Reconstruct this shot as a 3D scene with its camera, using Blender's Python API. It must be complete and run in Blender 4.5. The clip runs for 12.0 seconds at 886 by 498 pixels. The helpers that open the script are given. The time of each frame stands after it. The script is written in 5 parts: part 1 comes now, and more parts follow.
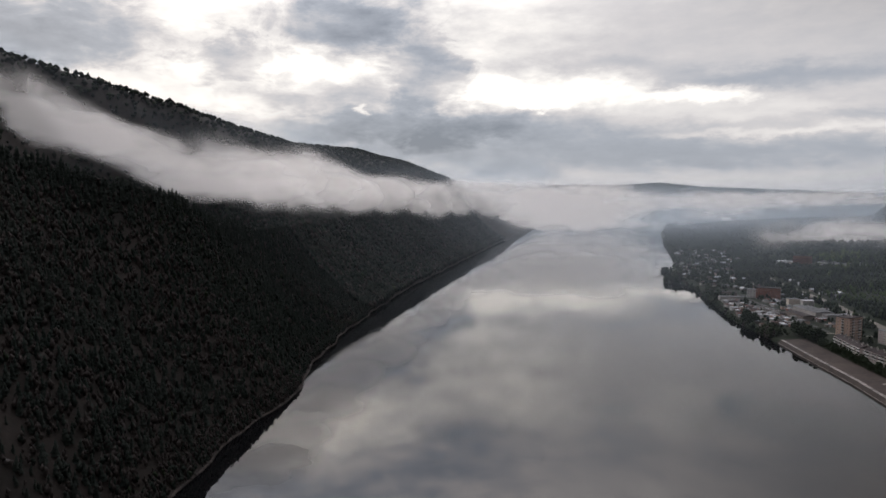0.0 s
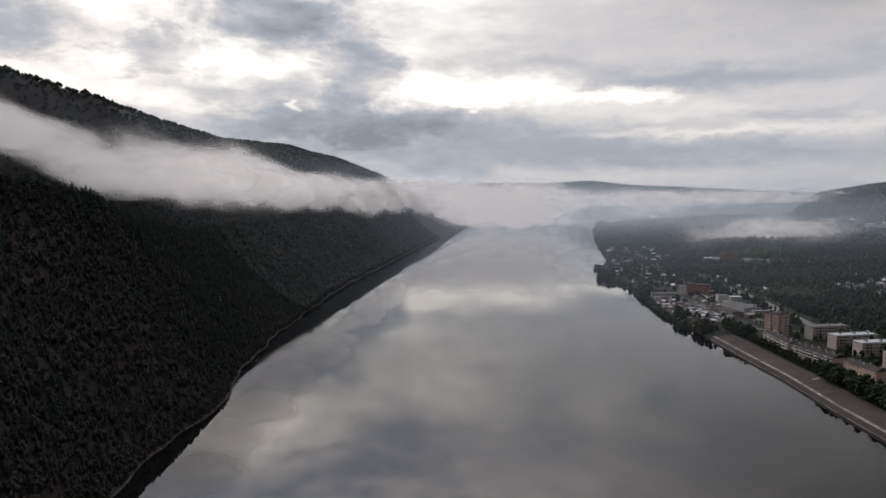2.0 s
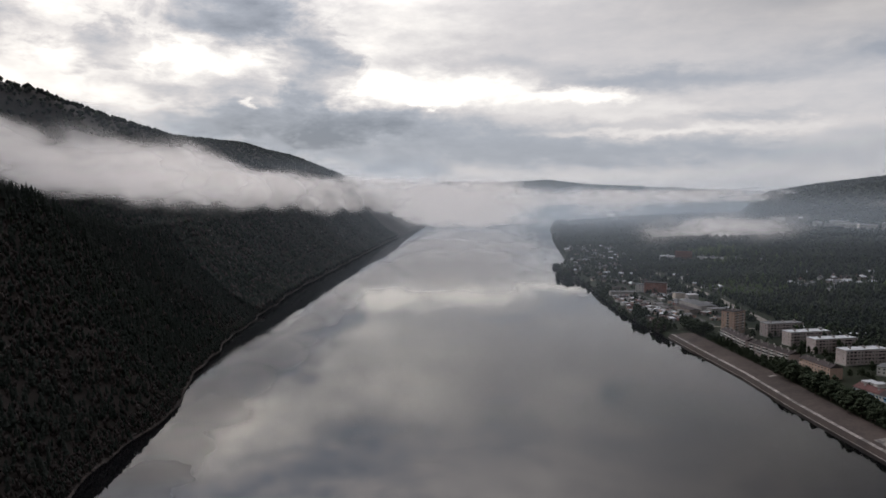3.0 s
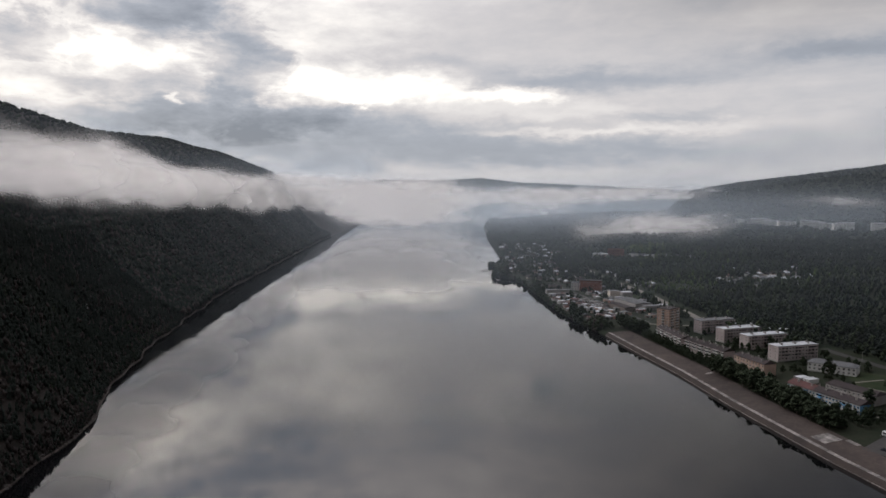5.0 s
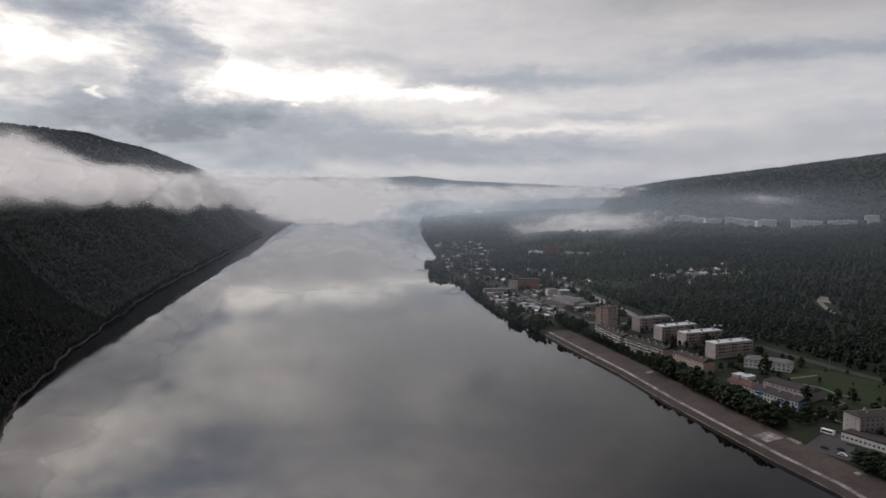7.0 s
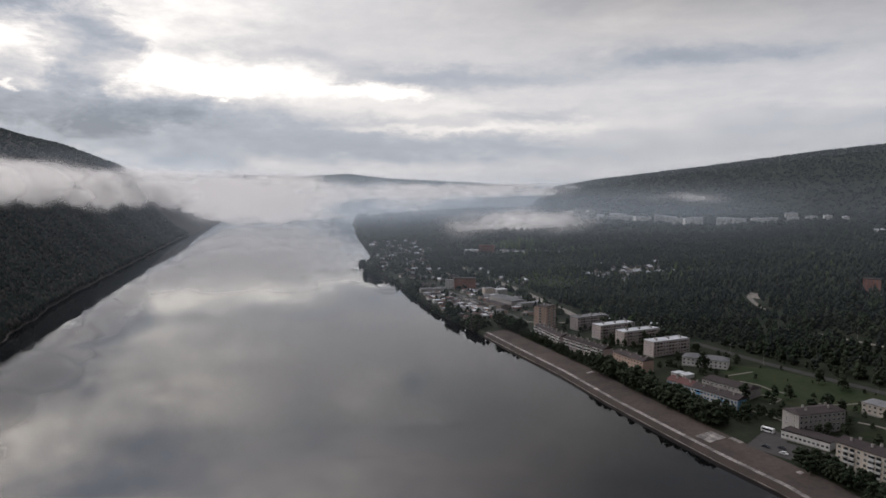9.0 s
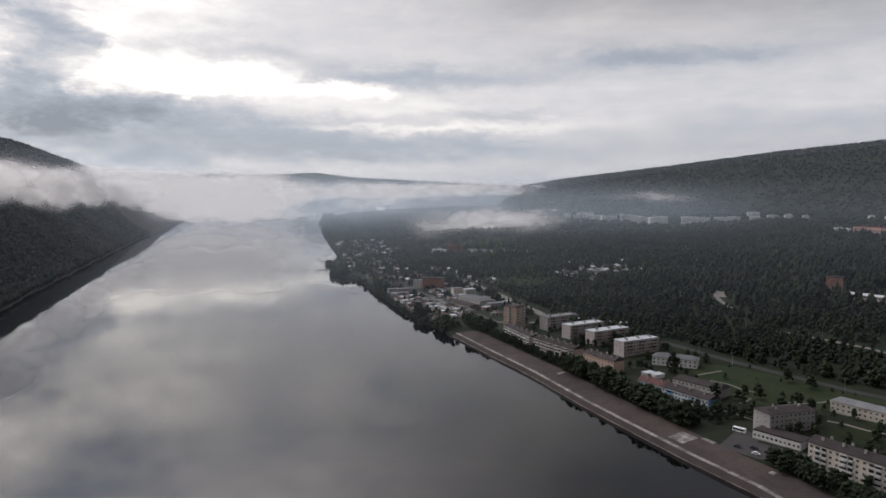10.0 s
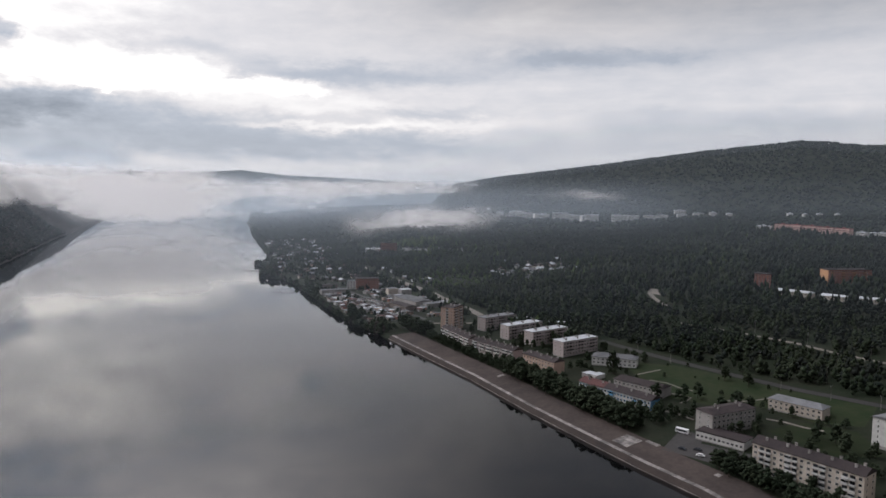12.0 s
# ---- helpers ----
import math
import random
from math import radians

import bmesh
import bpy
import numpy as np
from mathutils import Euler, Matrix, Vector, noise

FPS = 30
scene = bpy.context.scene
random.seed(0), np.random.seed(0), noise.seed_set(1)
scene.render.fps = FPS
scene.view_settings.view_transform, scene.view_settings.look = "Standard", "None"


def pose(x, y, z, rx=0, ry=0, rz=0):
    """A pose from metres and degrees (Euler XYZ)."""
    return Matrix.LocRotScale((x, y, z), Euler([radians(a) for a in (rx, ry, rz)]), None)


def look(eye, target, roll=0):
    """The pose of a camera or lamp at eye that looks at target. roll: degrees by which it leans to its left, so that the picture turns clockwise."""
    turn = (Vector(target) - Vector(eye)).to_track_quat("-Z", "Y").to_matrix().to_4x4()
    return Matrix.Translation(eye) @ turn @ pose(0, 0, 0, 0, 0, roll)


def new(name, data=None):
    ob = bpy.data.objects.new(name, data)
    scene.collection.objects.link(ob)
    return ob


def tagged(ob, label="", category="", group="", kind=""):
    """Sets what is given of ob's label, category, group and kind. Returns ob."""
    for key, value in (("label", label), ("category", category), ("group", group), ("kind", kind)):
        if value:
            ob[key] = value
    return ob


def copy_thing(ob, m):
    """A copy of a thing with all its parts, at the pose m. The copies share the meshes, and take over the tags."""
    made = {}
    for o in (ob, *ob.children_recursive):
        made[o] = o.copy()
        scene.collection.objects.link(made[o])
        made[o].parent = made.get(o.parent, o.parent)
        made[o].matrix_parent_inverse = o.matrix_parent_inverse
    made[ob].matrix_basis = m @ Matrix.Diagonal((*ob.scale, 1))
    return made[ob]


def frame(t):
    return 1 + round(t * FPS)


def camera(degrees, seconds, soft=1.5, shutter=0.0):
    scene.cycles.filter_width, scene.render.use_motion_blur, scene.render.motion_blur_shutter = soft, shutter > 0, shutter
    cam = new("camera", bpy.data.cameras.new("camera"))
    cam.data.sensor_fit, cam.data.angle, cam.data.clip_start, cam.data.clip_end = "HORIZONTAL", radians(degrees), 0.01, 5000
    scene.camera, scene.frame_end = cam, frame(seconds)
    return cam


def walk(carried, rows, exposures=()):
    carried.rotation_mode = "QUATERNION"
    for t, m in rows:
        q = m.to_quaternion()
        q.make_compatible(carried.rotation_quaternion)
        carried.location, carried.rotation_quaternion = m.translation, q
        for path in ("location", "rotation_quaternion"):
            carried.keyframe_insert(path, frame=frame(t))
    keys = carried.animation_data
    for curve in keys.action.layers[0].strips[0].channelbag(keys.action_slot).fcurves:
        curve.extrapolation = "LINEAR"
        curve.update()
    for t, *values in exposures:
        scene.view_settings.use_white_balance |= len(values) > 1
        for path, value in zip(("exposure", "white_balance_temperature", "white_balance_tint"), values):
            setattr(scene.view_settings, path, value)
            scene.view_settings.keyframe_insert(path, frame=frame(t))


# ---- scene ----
cam = camera(64.0, 12.0, soft=1.6)
# seconds, x, y, z, yaw, pitch, roll of the drone
PATH = [
    (0.0, 16.86, -55.39, 150.14, 16.769, -4.321, 0.179),
    (0.5, 15.43, -51.25, 150.35, 16.239, -4.400, 0.129),
    (1.0, 13.82, -46.98, 150.55, 15.866, -4.470, 0.112),
    (1.5, 11.90, -42.44, 150.54, 13.710, -4.511, 0.046),
    (2.0, 9.89, -37.85, 150.37, 11.409, -4.537, 0.040),
    (2.5, 8.58, -33.01, 150.28, 9.700, -4.597, 0.008),
    (3.0, 6.98, -28.21, 150.20, 8.042, -4.627, -0.009),
    (5.0, 1.96, -9.60, 150.10, 2.659, -4.766, -0.084),
    (5.5, 1.01, -4.90, 150.03, 1.356, -4.797, -0.116),
    (6.0, 0.00, 0.00, 150.00, 0.000, -4.830, -0.128),
    (6.5, -0.96, 5.03, 150.02, -1.327, -4.878, -0.155),
    (7.0, -1.58, 10.15, 150.04, -2.656, -4.917, -0.165),
    (9.0, -2.39, 30.38, 149.54, -8.007, -5.042, -0.245),
    (9.5, -2.71, 35.49, 149.40, -9.375, -5.051, -0.265),
    (10.0, -2.67, 40.47, 149.22, -10.690, -5.093, -0.330),
    (10.5, -2.49, 45.55, 149.08, -12.047, -5.111, -0.371),
    (11.0, -2.17, 50.67, 148.97, -13.389, -5.144, -0.396),
    (11.5, -1.79, 55.88, 148.73, -14.775, -5.154, -0.410),
    (12.0, -1.19, 60.98, 148.54, -16.137, -5.187, -0.458),
]
walk(cam, [(t, pose(x, y, z, 90 + pitch, roll, yaw)) for t, x, y, z, yaw, pitch, roll in PATH],
     exposures=[(0.0, -0.22, 6480, 10), (3.0, -0.22, 6480, 10), (7.0, -0.2, 6500, 10), (9.5, -0.06, 6450, 10), (12.0, 0.06, 6320, 10)])
scene.cycles.transparent_max_bounces = 32

# ---- world: an overcast dawn sky over the river ----
world = bpy.data.worlds.new("world")
scene.world = world
world.use_nodes = True
WN, WL = world.node_tree.nodes, world.node_tree.links
WN.clear()


class Graph:
    """Short hand for wiring nodes."""

    def __init__(self, tree):
        self.nodes, self.links = tree.nodes, tree.links

    def add(self, kind):
        return self.nodes.new(kind)

    def curve(self, fac, lo, hi, a, b):
        """A smooth step from a to b as fac goes from lo to hi."""
        n = self.add("ShaderNodeMapRange")
        n.interpolation_type = "SMOOTHSTEP"
        self.put(n.inputs[0], fac)
        for i, v in ((1, lo), (2, hi), (3, a), (4, b)):
            n.inputs[i].default_value = v
        return n.outputs[0]

    def put(self, socket, value):
        if isinstance(value, bpy.types.NodeSocket):
            self.links.new(value, socket)
        elif value is not None:
            socket.default_value = value

    def math(self, op, a, b=None, c=None, clamp=False):
        n = self.add("ShaderNodeMath")
        n.operation, n.use_clamp = op, clamp
        for s, v in zip(n.inputs, (a, b, c)):
            self.put(s, v)
        return n.outputs[0]

    def vec(self, x, y, z):
        n = self.add("ShaderNodeCombineXYZ")
        for s, v in zip(n.inputs, (x, y, z)):
            self.put(s, v)
        return n.outputs[0]

    def noise(self, vector, scale, detail=5.0, rough=0.55, warp=0.0, colour=False):
        n = self.add("ShaderNodeTexNoise")
        self.put(n.inputs["Vector"], vector)
        n.inputs["Scale"].default_value, n.inputs["Detail"].default_value = scale, detail
        n.inputs["Roughness"].default_value, n.inputs["Distortion"].default_value = rough, warp
        return n.outputs["Color" if colour else 0]

    def ramp(self, fac, stops, mode="LINEAR"):
        n = self.add("ShaderNodeValToRGB")
        n.color_ramp.interpolation = mode
        el = n.color_ramp.elements
        while len(el) < len(stops):
            el.new(0.5)
        for e, (p, c) in zip(el, stops):
            e.position = p
            e.color = (*c, 1) if len(c) == 3 else c
        self.put(n.inputs[0], fac)
        return n.outputs[0]

    def mix(self, fac, a, b, mode="MIX"):
        n = self.add("ShaderNodeMix")
        n.data_type, n.blend_type = "RGBA", mode
        self.put(n.inputs[0], fac)
        for s, v in ((n.inputs[6], a), (n.inputs[7], b)):
            self.put(s, (*v, 1) if isinstance(v, tuple) and len(v) == 3 else v)
        return n.outputs[2]


def sky():
    g = Graph(world.node_tree)
    way = g.add("ShaderNodeTexCoord").outputs["Generated"]
    sep = g.add("ShaderNodeSeparateXYZ")
    g.put(sep.inputs[0], way)
    sx, sy, sz = sep.outputs
    deg = 57.2958
    az = g.math("MULTIPLY", g.math("ARCTAN2", sx, sy), deg)
    el = g.math("MULTIPLY", g.math("ARCSINE", sz), deg)
    up = g.math("ABSOLUTE", el)
    # ragged edges: the sky's own coordinates shifted by noise
    flat = g.vec(g.math("MULTIPLY", az, 0.035), g.math("MULTIPLY", up, 0.085), 0.0)
    warp = g.add("ShaderNodeSeparateColor")
    g.put(warp.inputs[0], g.noise(flat, 3.2, 6, 0.6, 0.3, colour=True))
    waz = g.math("MULTIPLY_ADD", g.math("SUBTRACT", warp.outputs[0], 0.5), 13.0, az)
    wel = g.math("MULTIPLY_ADD", g.math("SUBTRACT", warp.outputs[1], 0.5), 3.6, up)
    small = g.add("ShaderNodeSeparateColor")
    g.put(small.inputs[0], g.noise(flat, 11.0, 5, 0.62, 0.2, colour=True))
    waz = g.math("MULTIPLY_ADD", g.math("SUBTRACT", small.outputs[0], 0.5), 5.0, waz)
    wel = g.math("MULTIPLY_ADD", g.math("SUBTRACT", small.outputs[1], 0.5), 1.5, wel)
    # azimuth, elevation, half widths and gain of the gaps, the streaks, and what only the river mirrors
    gaps = [
        (-36.4, 8.9, 7.7, 1.72, 0.36), (-33.4, 14.0, 6.3, 1.75, 0.34), (-25.4, 10.3, 5.1, 1.17, 0.36), (-11.6, 7.8, 6.8, 1.0, 0.30),
        (-13.8, 13.6, 5.5, 2.51, 0.26), (-21.5, 6.7, 0.7, 0.36, 0.45), (-9.9, 6.7, 1.0, 0.32, 0.4), (-31.5, 6.8, 4.7, 0.62, 0.22),
        (-10.6, 8.8, 6.2, 1.14, 0.34), (-3.4, 7.4, 6.1, 0.6, 0.25), (4.4, 6.1, 7.9, 0.63, 0.16),
    ]
    streaks = [
        (-8.8, 3.8, 19.3, 1.99, -0.21), (7.2, 8.6, 8.8, 0.75, -0.22), (-5.9, 9.8, 5.3, 0.67, -0.17), (3.0, 7.3, 3.2, 0.26, 0.25),
        (14.0, 5.6, 4.0, 0.39, -0.12), (5.8, 4.5, 5.8, 0.3, 0.16), (9.2, 2.9, 9.6, 0.7, -0.13), (3.5, 1.4, 14.5, 0.43, 0.04),
        (25.7, 9.7, 6.2, 0.9, -0.11), (15.1, 4.7, 8.7, 0.59, 0.2), (36.3, 4.7, 11.3, 0.94, -0.12), (-13.6, 3.4, 11.4, 1.78, -0.1),
        (2.7, 7.7, 3.0, 0.31, 0.2), (27.5, 9.6, 5.4, 0.65, -0.12),
    ]
    overhead = [
        (-27.4, 18.3, 6.0, 1.9, 0.6), (-20.5, 14.6, 8.0, 1.7, -0.16), (-19.0, 20.5, 7.0, 2.6, -0.2), (-34.0, 23.0, 8.0, 2.0, -0.2), (1.3, 15.6, 2.2, 1.3, 0.12), (-13.0, 16.2, 6.0, 2.0, 0.12), (5.4, 15.8, 1.6, 1.1, -0.14), (-8.0, 21.0, 9.0, 2.2, -0.10),
    ]
    total = None
    for a, e, wa, we, gain in gaps + streaks + overhead:
        da = g.math("MULTIPLY", g.math("SUBTRACT", waz, a), 1.0 / wa)
        de = g.math("MULTIPLY", g.math("SUBTRACT", wel, e), 1.0 / we)
        r2 = g.math("ADD", g.math("MULTIPLY", da, da), g.math("MULTIPLY", de, de))
        fall = g.math("POWER", 2.0, g.math("MULTIPLY", g.math("POWER", r2, 1.35), -0.8))
        total = g.math("MULTIPLY_ADD", fall, gain, total if total else 0.0)
    # heaped clouds with curling, well marked edges
    heaps = [
        (-45.2, 11.0, 7.2, 2.49, 0.40), (-33.3, 10.4, 4.0, 1.84, 0.33), (-24.0, 13.2, 6.3, 2.63, 0.40), (-18.1, 9.2, 3.4, 3.65, 0.36),
        (-26.8, 7.8, 6.6, 1.71, 0.24), (-20.6, 5.4, 10.0, 1.55, 0.24), (-43.4, 12.4, 5.5, 1.63, 0.32),
    ]
    curl = g.add("ShaderNodeSeparateColor")
    g.put(curl.inputs[0], g.noise(g.vec(g.math("MULTIPLY", az, 0.17), g.math("MULTIPLY", up, 0.33), 4.0), 1.25, 8, 0.62, 0.35, colour=True))
    caz = g.math("MULTIPLY_ADD", g.math("SUBTRACT", curl.outputs[0], 0.5), 13.0, az)
    cel = g.math("MULTIPLY_ADD", g.math("SUBTRACT", curl.outputs[1], 0.5), 6.5, up)
    heaped = None
    for a, e, wa, we, gain in heaps:
        da = g.math("MULTIPLY", g.math("SUBTRACT", caz, a), 1.0 / wa)
        de = g.math("MULTIPLY", g.math("SUBTRACT", cel, e), 1.0 / we)
        r2 = g.math("ADD", g.math("MULTIPLY", da, da), g.math("MULTIPLY", de, de))
        fall = g.math("MULTIPLY", g.curve(r2, 0.1, 1.5, 1.0, 0.0), gain)
        heaped = g.math("MAXIMUM", fall, heaped) if heaped else fall
    total = g.math("SUBTRACT", total, heaped)
    # streaks of the flat cloud deck, drawn out along the horizon
    deck = g.math("ADD", up, 7.0)
    dv = g.vec(g.math("DIVIDE", g.math("MULTIPLY", sx, 57.0), deck), g.math("DIVIDE", g.math("MULTIPLY", sy, 57.0), deck), 0.0)
    streak = g.math("SUBTRACT", g.noise(dv, 1.1, 6, 0.58, 0.4), 0.5)
    bands = g.math("SUBTRACT", g.noise(g.vec(g.math("MULTIPLY", az, 0.02), g.math("MULTIPLY", up, 0.16), 3.0), 2.2, 5, 0.55, 0.5), 0.5)
    fine = g.math("SUBTRACT", g.noise(flat, 9.0, 6, 0.62, 0.2), 0.5)
    # broken and heaped towards the hidden sun, drawn smooth on the other side
    calm = g.curve(az, -18.0, 0.0, 1.0, 0.26)
    rough = g.math("MULTIPLY_ADD", streak, 0.42, g.math("MULTIPLY", fine, 0.62))
    level = g.math("MULTIPLY_ADD", rough, calm, g.curve(az, 4.0, 34.0, 0.55, 0.46))
    level = g.math("MULTIPLY_ADD", bands, 0.26, level)
    level = g.math("ADD", level, total)
    # heaped clouds higher up
    high = g.curve(up, 9.0, 18.0, 0.0, 1.0)
    puff = g.math("SUBTRACT", g.noise(g.vec(g.math("MULTIPLY", az, 0.055), g.math("MULTIPLY", up, 0.10), 7.0), 1.5, 5, 0.5, 0.5), 0.5)
    level = g.math("MULTIPLY_ADD", g.math("MULTIPLY", puff, high), 0.7, level)
    level = g.math("MAXIMUM", g.math("MINIMUM", level, 1.0), 0.0)
    cloud = g.ramp(level, [(0.0, (0.20, 0.22, 0.26)), (0.30, (0.345, 0.366, 0.412)), (0.55, (0.575, 0.552, 0.556)),
                           (0.78, (0.82, 0.785, 0.755)), (1.0, (1.12, 1.04, 0.97))])
    air = g.add("ShaderNodeTexSky")
    air.sky_type, air.sun_disc = "NISHITA", False
    air.sun_elevation, air.sun_rotation = radians(24), radians(-48)
    thin = g.mix(1.0, air.outputs[0], (0.05, 0.05, 0.05), "MULTIPLY")
    colour = g.mix(0.93, thin, cloud)
    # overhead the deck is thinner and warmer, most so on the side of the hidden sun
    lift = g.curve(up, 12.0, 36.0, 0.0, 1.0)
    side = g.math("MULTIPLY_ADD", g.math("COSINE", g.math("MULTIPLY", g.math("ADD", az, 38.0), 1 / deg)), 0.5, 0.5)
    # dimmer to the right; the unseen sky behind is dimmed to hold down the light
    behind = g.math("MAXIMUM", g.curve(az, -5.0, 28.0, 0.0, 1.0), g.curve(az, -130.0, -95.0, 0.8, 0.0))
    away = g.math("MULTIPLY", g.curve(up, 7.0, 20.0, 0.0, 0.66), behind)
    # an unseen dark stretch of sky, added on the town's side to dim the slope
    away = g.math("MAXIMUM", away, g.math("MULTIPLY", g.curve(az, 48.0, 75.0, 0.0, 0.62), g.curve(az, 130.0, 160.0, 1.0, 0.0)))
    dim = g.math("SUBTRACT", 1.0, away)
    side = g.math("POWER", side, 4.5)
    gain = g.math("MULTIPLY_ADD", lift, g.math("MULTIPLY_ADD", side, 3.0, -0.2), 1.0)
    # and the zenith is the brightest part of an overcast sky
    zenith = g.curve(up, 30.0, 62.0, 1.0, 1.5)
    gain = g.math("MULTIPLY", gain, zenith)
    warm = g.math("MULTIPLY", lift, g.math("SUBTRACT", 1.5, zenith))
    colour = g.mix(warm, colour, g.mix(1.0, colour, (1.06, 0.985, 0.95), "MULTIPLY"))
    cool = g.math("SUBTRACT", zenith, 1.0, clamp=True)
    colour = g.mix(cool, colour, g.mix(1.0, colour, (0.90, 1.0, 1.14), "MULTIPLY"))
    bg = g.add("ShaderNodeBackground")
    g.put(bg.inputs[0], colour)
    g.put(bg.inputs[1], g.math("MULTIPLY", g.math("MULTIPLY", gain, dim), 1.40))
    g.links.new(bg.outputs[0], g.add("ShaderNodeOutputWorld").inputs[0])


sky()
sun = new("sun", bpy.data.lights.new("sun", "SUN"))
sun.data.energy, sun.data.angle, sun.data.color = 0.5, radians(16), (1.0, 0.93, 0.85)
sun.matrix_world = look((0, 0, 0), (math.sin(radians(48)) * math.cos(radians(24)), -math.cos(radians(48)) * math.cos(radians(24)), -math.sin(radians(24))))

# ---- materials ----
def material(name, base, other=None, rough=0.85, grain=1.0, big=0.05, bump=0.0, vary=0.25, metal=0.0, island=False, spec=0.5, stains=0.0):
    """Base colour that drifts to another over two scales of noise, with grain, relief and a shift for each object or island."""
    m = bpy.data.materials.new(name)
    m.use_nodes = True
    g = Graph(m.node_tree)
    b = m.node_tree.nodes["Principled BSDF"]
    pos = g.add("ShaderNodeNewGeometry")
    place = pos.outputs["Position"]
    other = other or tuple(c * 0.7 for c in base)
    low = g.noise(place, big, 4, 0.6)
    fine = g.noise(place, grain, 4, 0.65)
    both = g.math("ADD", g.math("MULTIPLY", low, 0.6), g.math("MULTIPLY", fine, 0.4))
    fac = g.math("MULTIPLY_ADD", g.math("SUBTRACT", both, 0.5), 4.0, 0.5, clamp=True)
    col = g.mix(fac, base, other)
    if stains:
        run = g.add("ShaderNodeMapping")
        g.put(run.inputs[0], place)
        run.inputs["Scale"].default_value = (0.7, 0.7, 0.12)
        spot = g.math("MULTIPLY", g.ramp(g.noise(run.outputs[0], 1.3, 5, 0.7), [(0.52, (0, 0, 0)), (0.75, (1, 1, 1))]), stains)
        col = g.mix(spot, col, tuple(c * 0.45 for c in base))
    rnd = pos.outputs["Random Per Island"] if island else g.add("ShaderNodeObjectInfo").outputs["Random"]
    value = g.math("MULTIPLY_ADD", g.math("SUBTRACT", rnd, 0.5), 2 * vary, 1.0)
    hsv = g.add("ShaderNodeHueSaturation")
    g.put(hsv.inputs["Color"], col)
    g.put(hsv.inputs["Value"], value)
    if island:
        g.put(hsv.inputs["Hue"], g.math("MULTIPLY_ADD", g.math("FRACT", g.math("MULTIPLY", rnd, 37.0)), 0.03, 0.485))
    g.links.new(hsv.outputs[0], b.inputs["Base Color"])
    b.inputs["Roughness"].default_value, b.inputs["Metallic"].default_value = rough, metal
    b.inputs["Specular IOR Level"].default_value = spec
    if bump:
        n = g.add("ShaderNodeBump")
        n.inputs["Strength"].default_value, n.inputs["Distance"].default_value = 0.8, bump
        g.put(n.inputs["Height"], fine)
        g.links.new(n.outputs[0], b.inputs["Normal"])
    return m


def water_material():
    m = bpy.data.materials.new("river_water")
    m.use_nodes = True
    g = Graph(m.node_tree)
    b = m.node_tree.nodes["Principled BSDF"]
    place = g.add("ShaderNodeNewGeometry").outputs["Position"]
    b.inputs["Base Color"].default_value = (0.003, 0.003, 0.0035, 1)
    b.inputs["IOR"].default_value = 1.5
    # calm water: slicks of smoother and of faintly ruffled surface
    slick = g.noise(place, 0.006, 4, 0.6, 0.6)
    g.put(b.inputs["Roughness"], g.math("MULTIPLY_ADD", slick, 0.025, 0.008))
    n = g.add("ShaderNodeBump")
    n.inputs["Strength"].default_value, n.inputs["Distance"].default_value = 0.02, 0.03
    g.put(n.inputs["Height"], g.noise(place, 0.12, 3, 0.5))
    g.links.new(n.outputs[0], b.inputs["Normal"])
    return m


def attribute(g, name):
    n = g.add("ShaderNodeAttribute")
    n.attribute_name = name
    return n.outputs["Fac"]


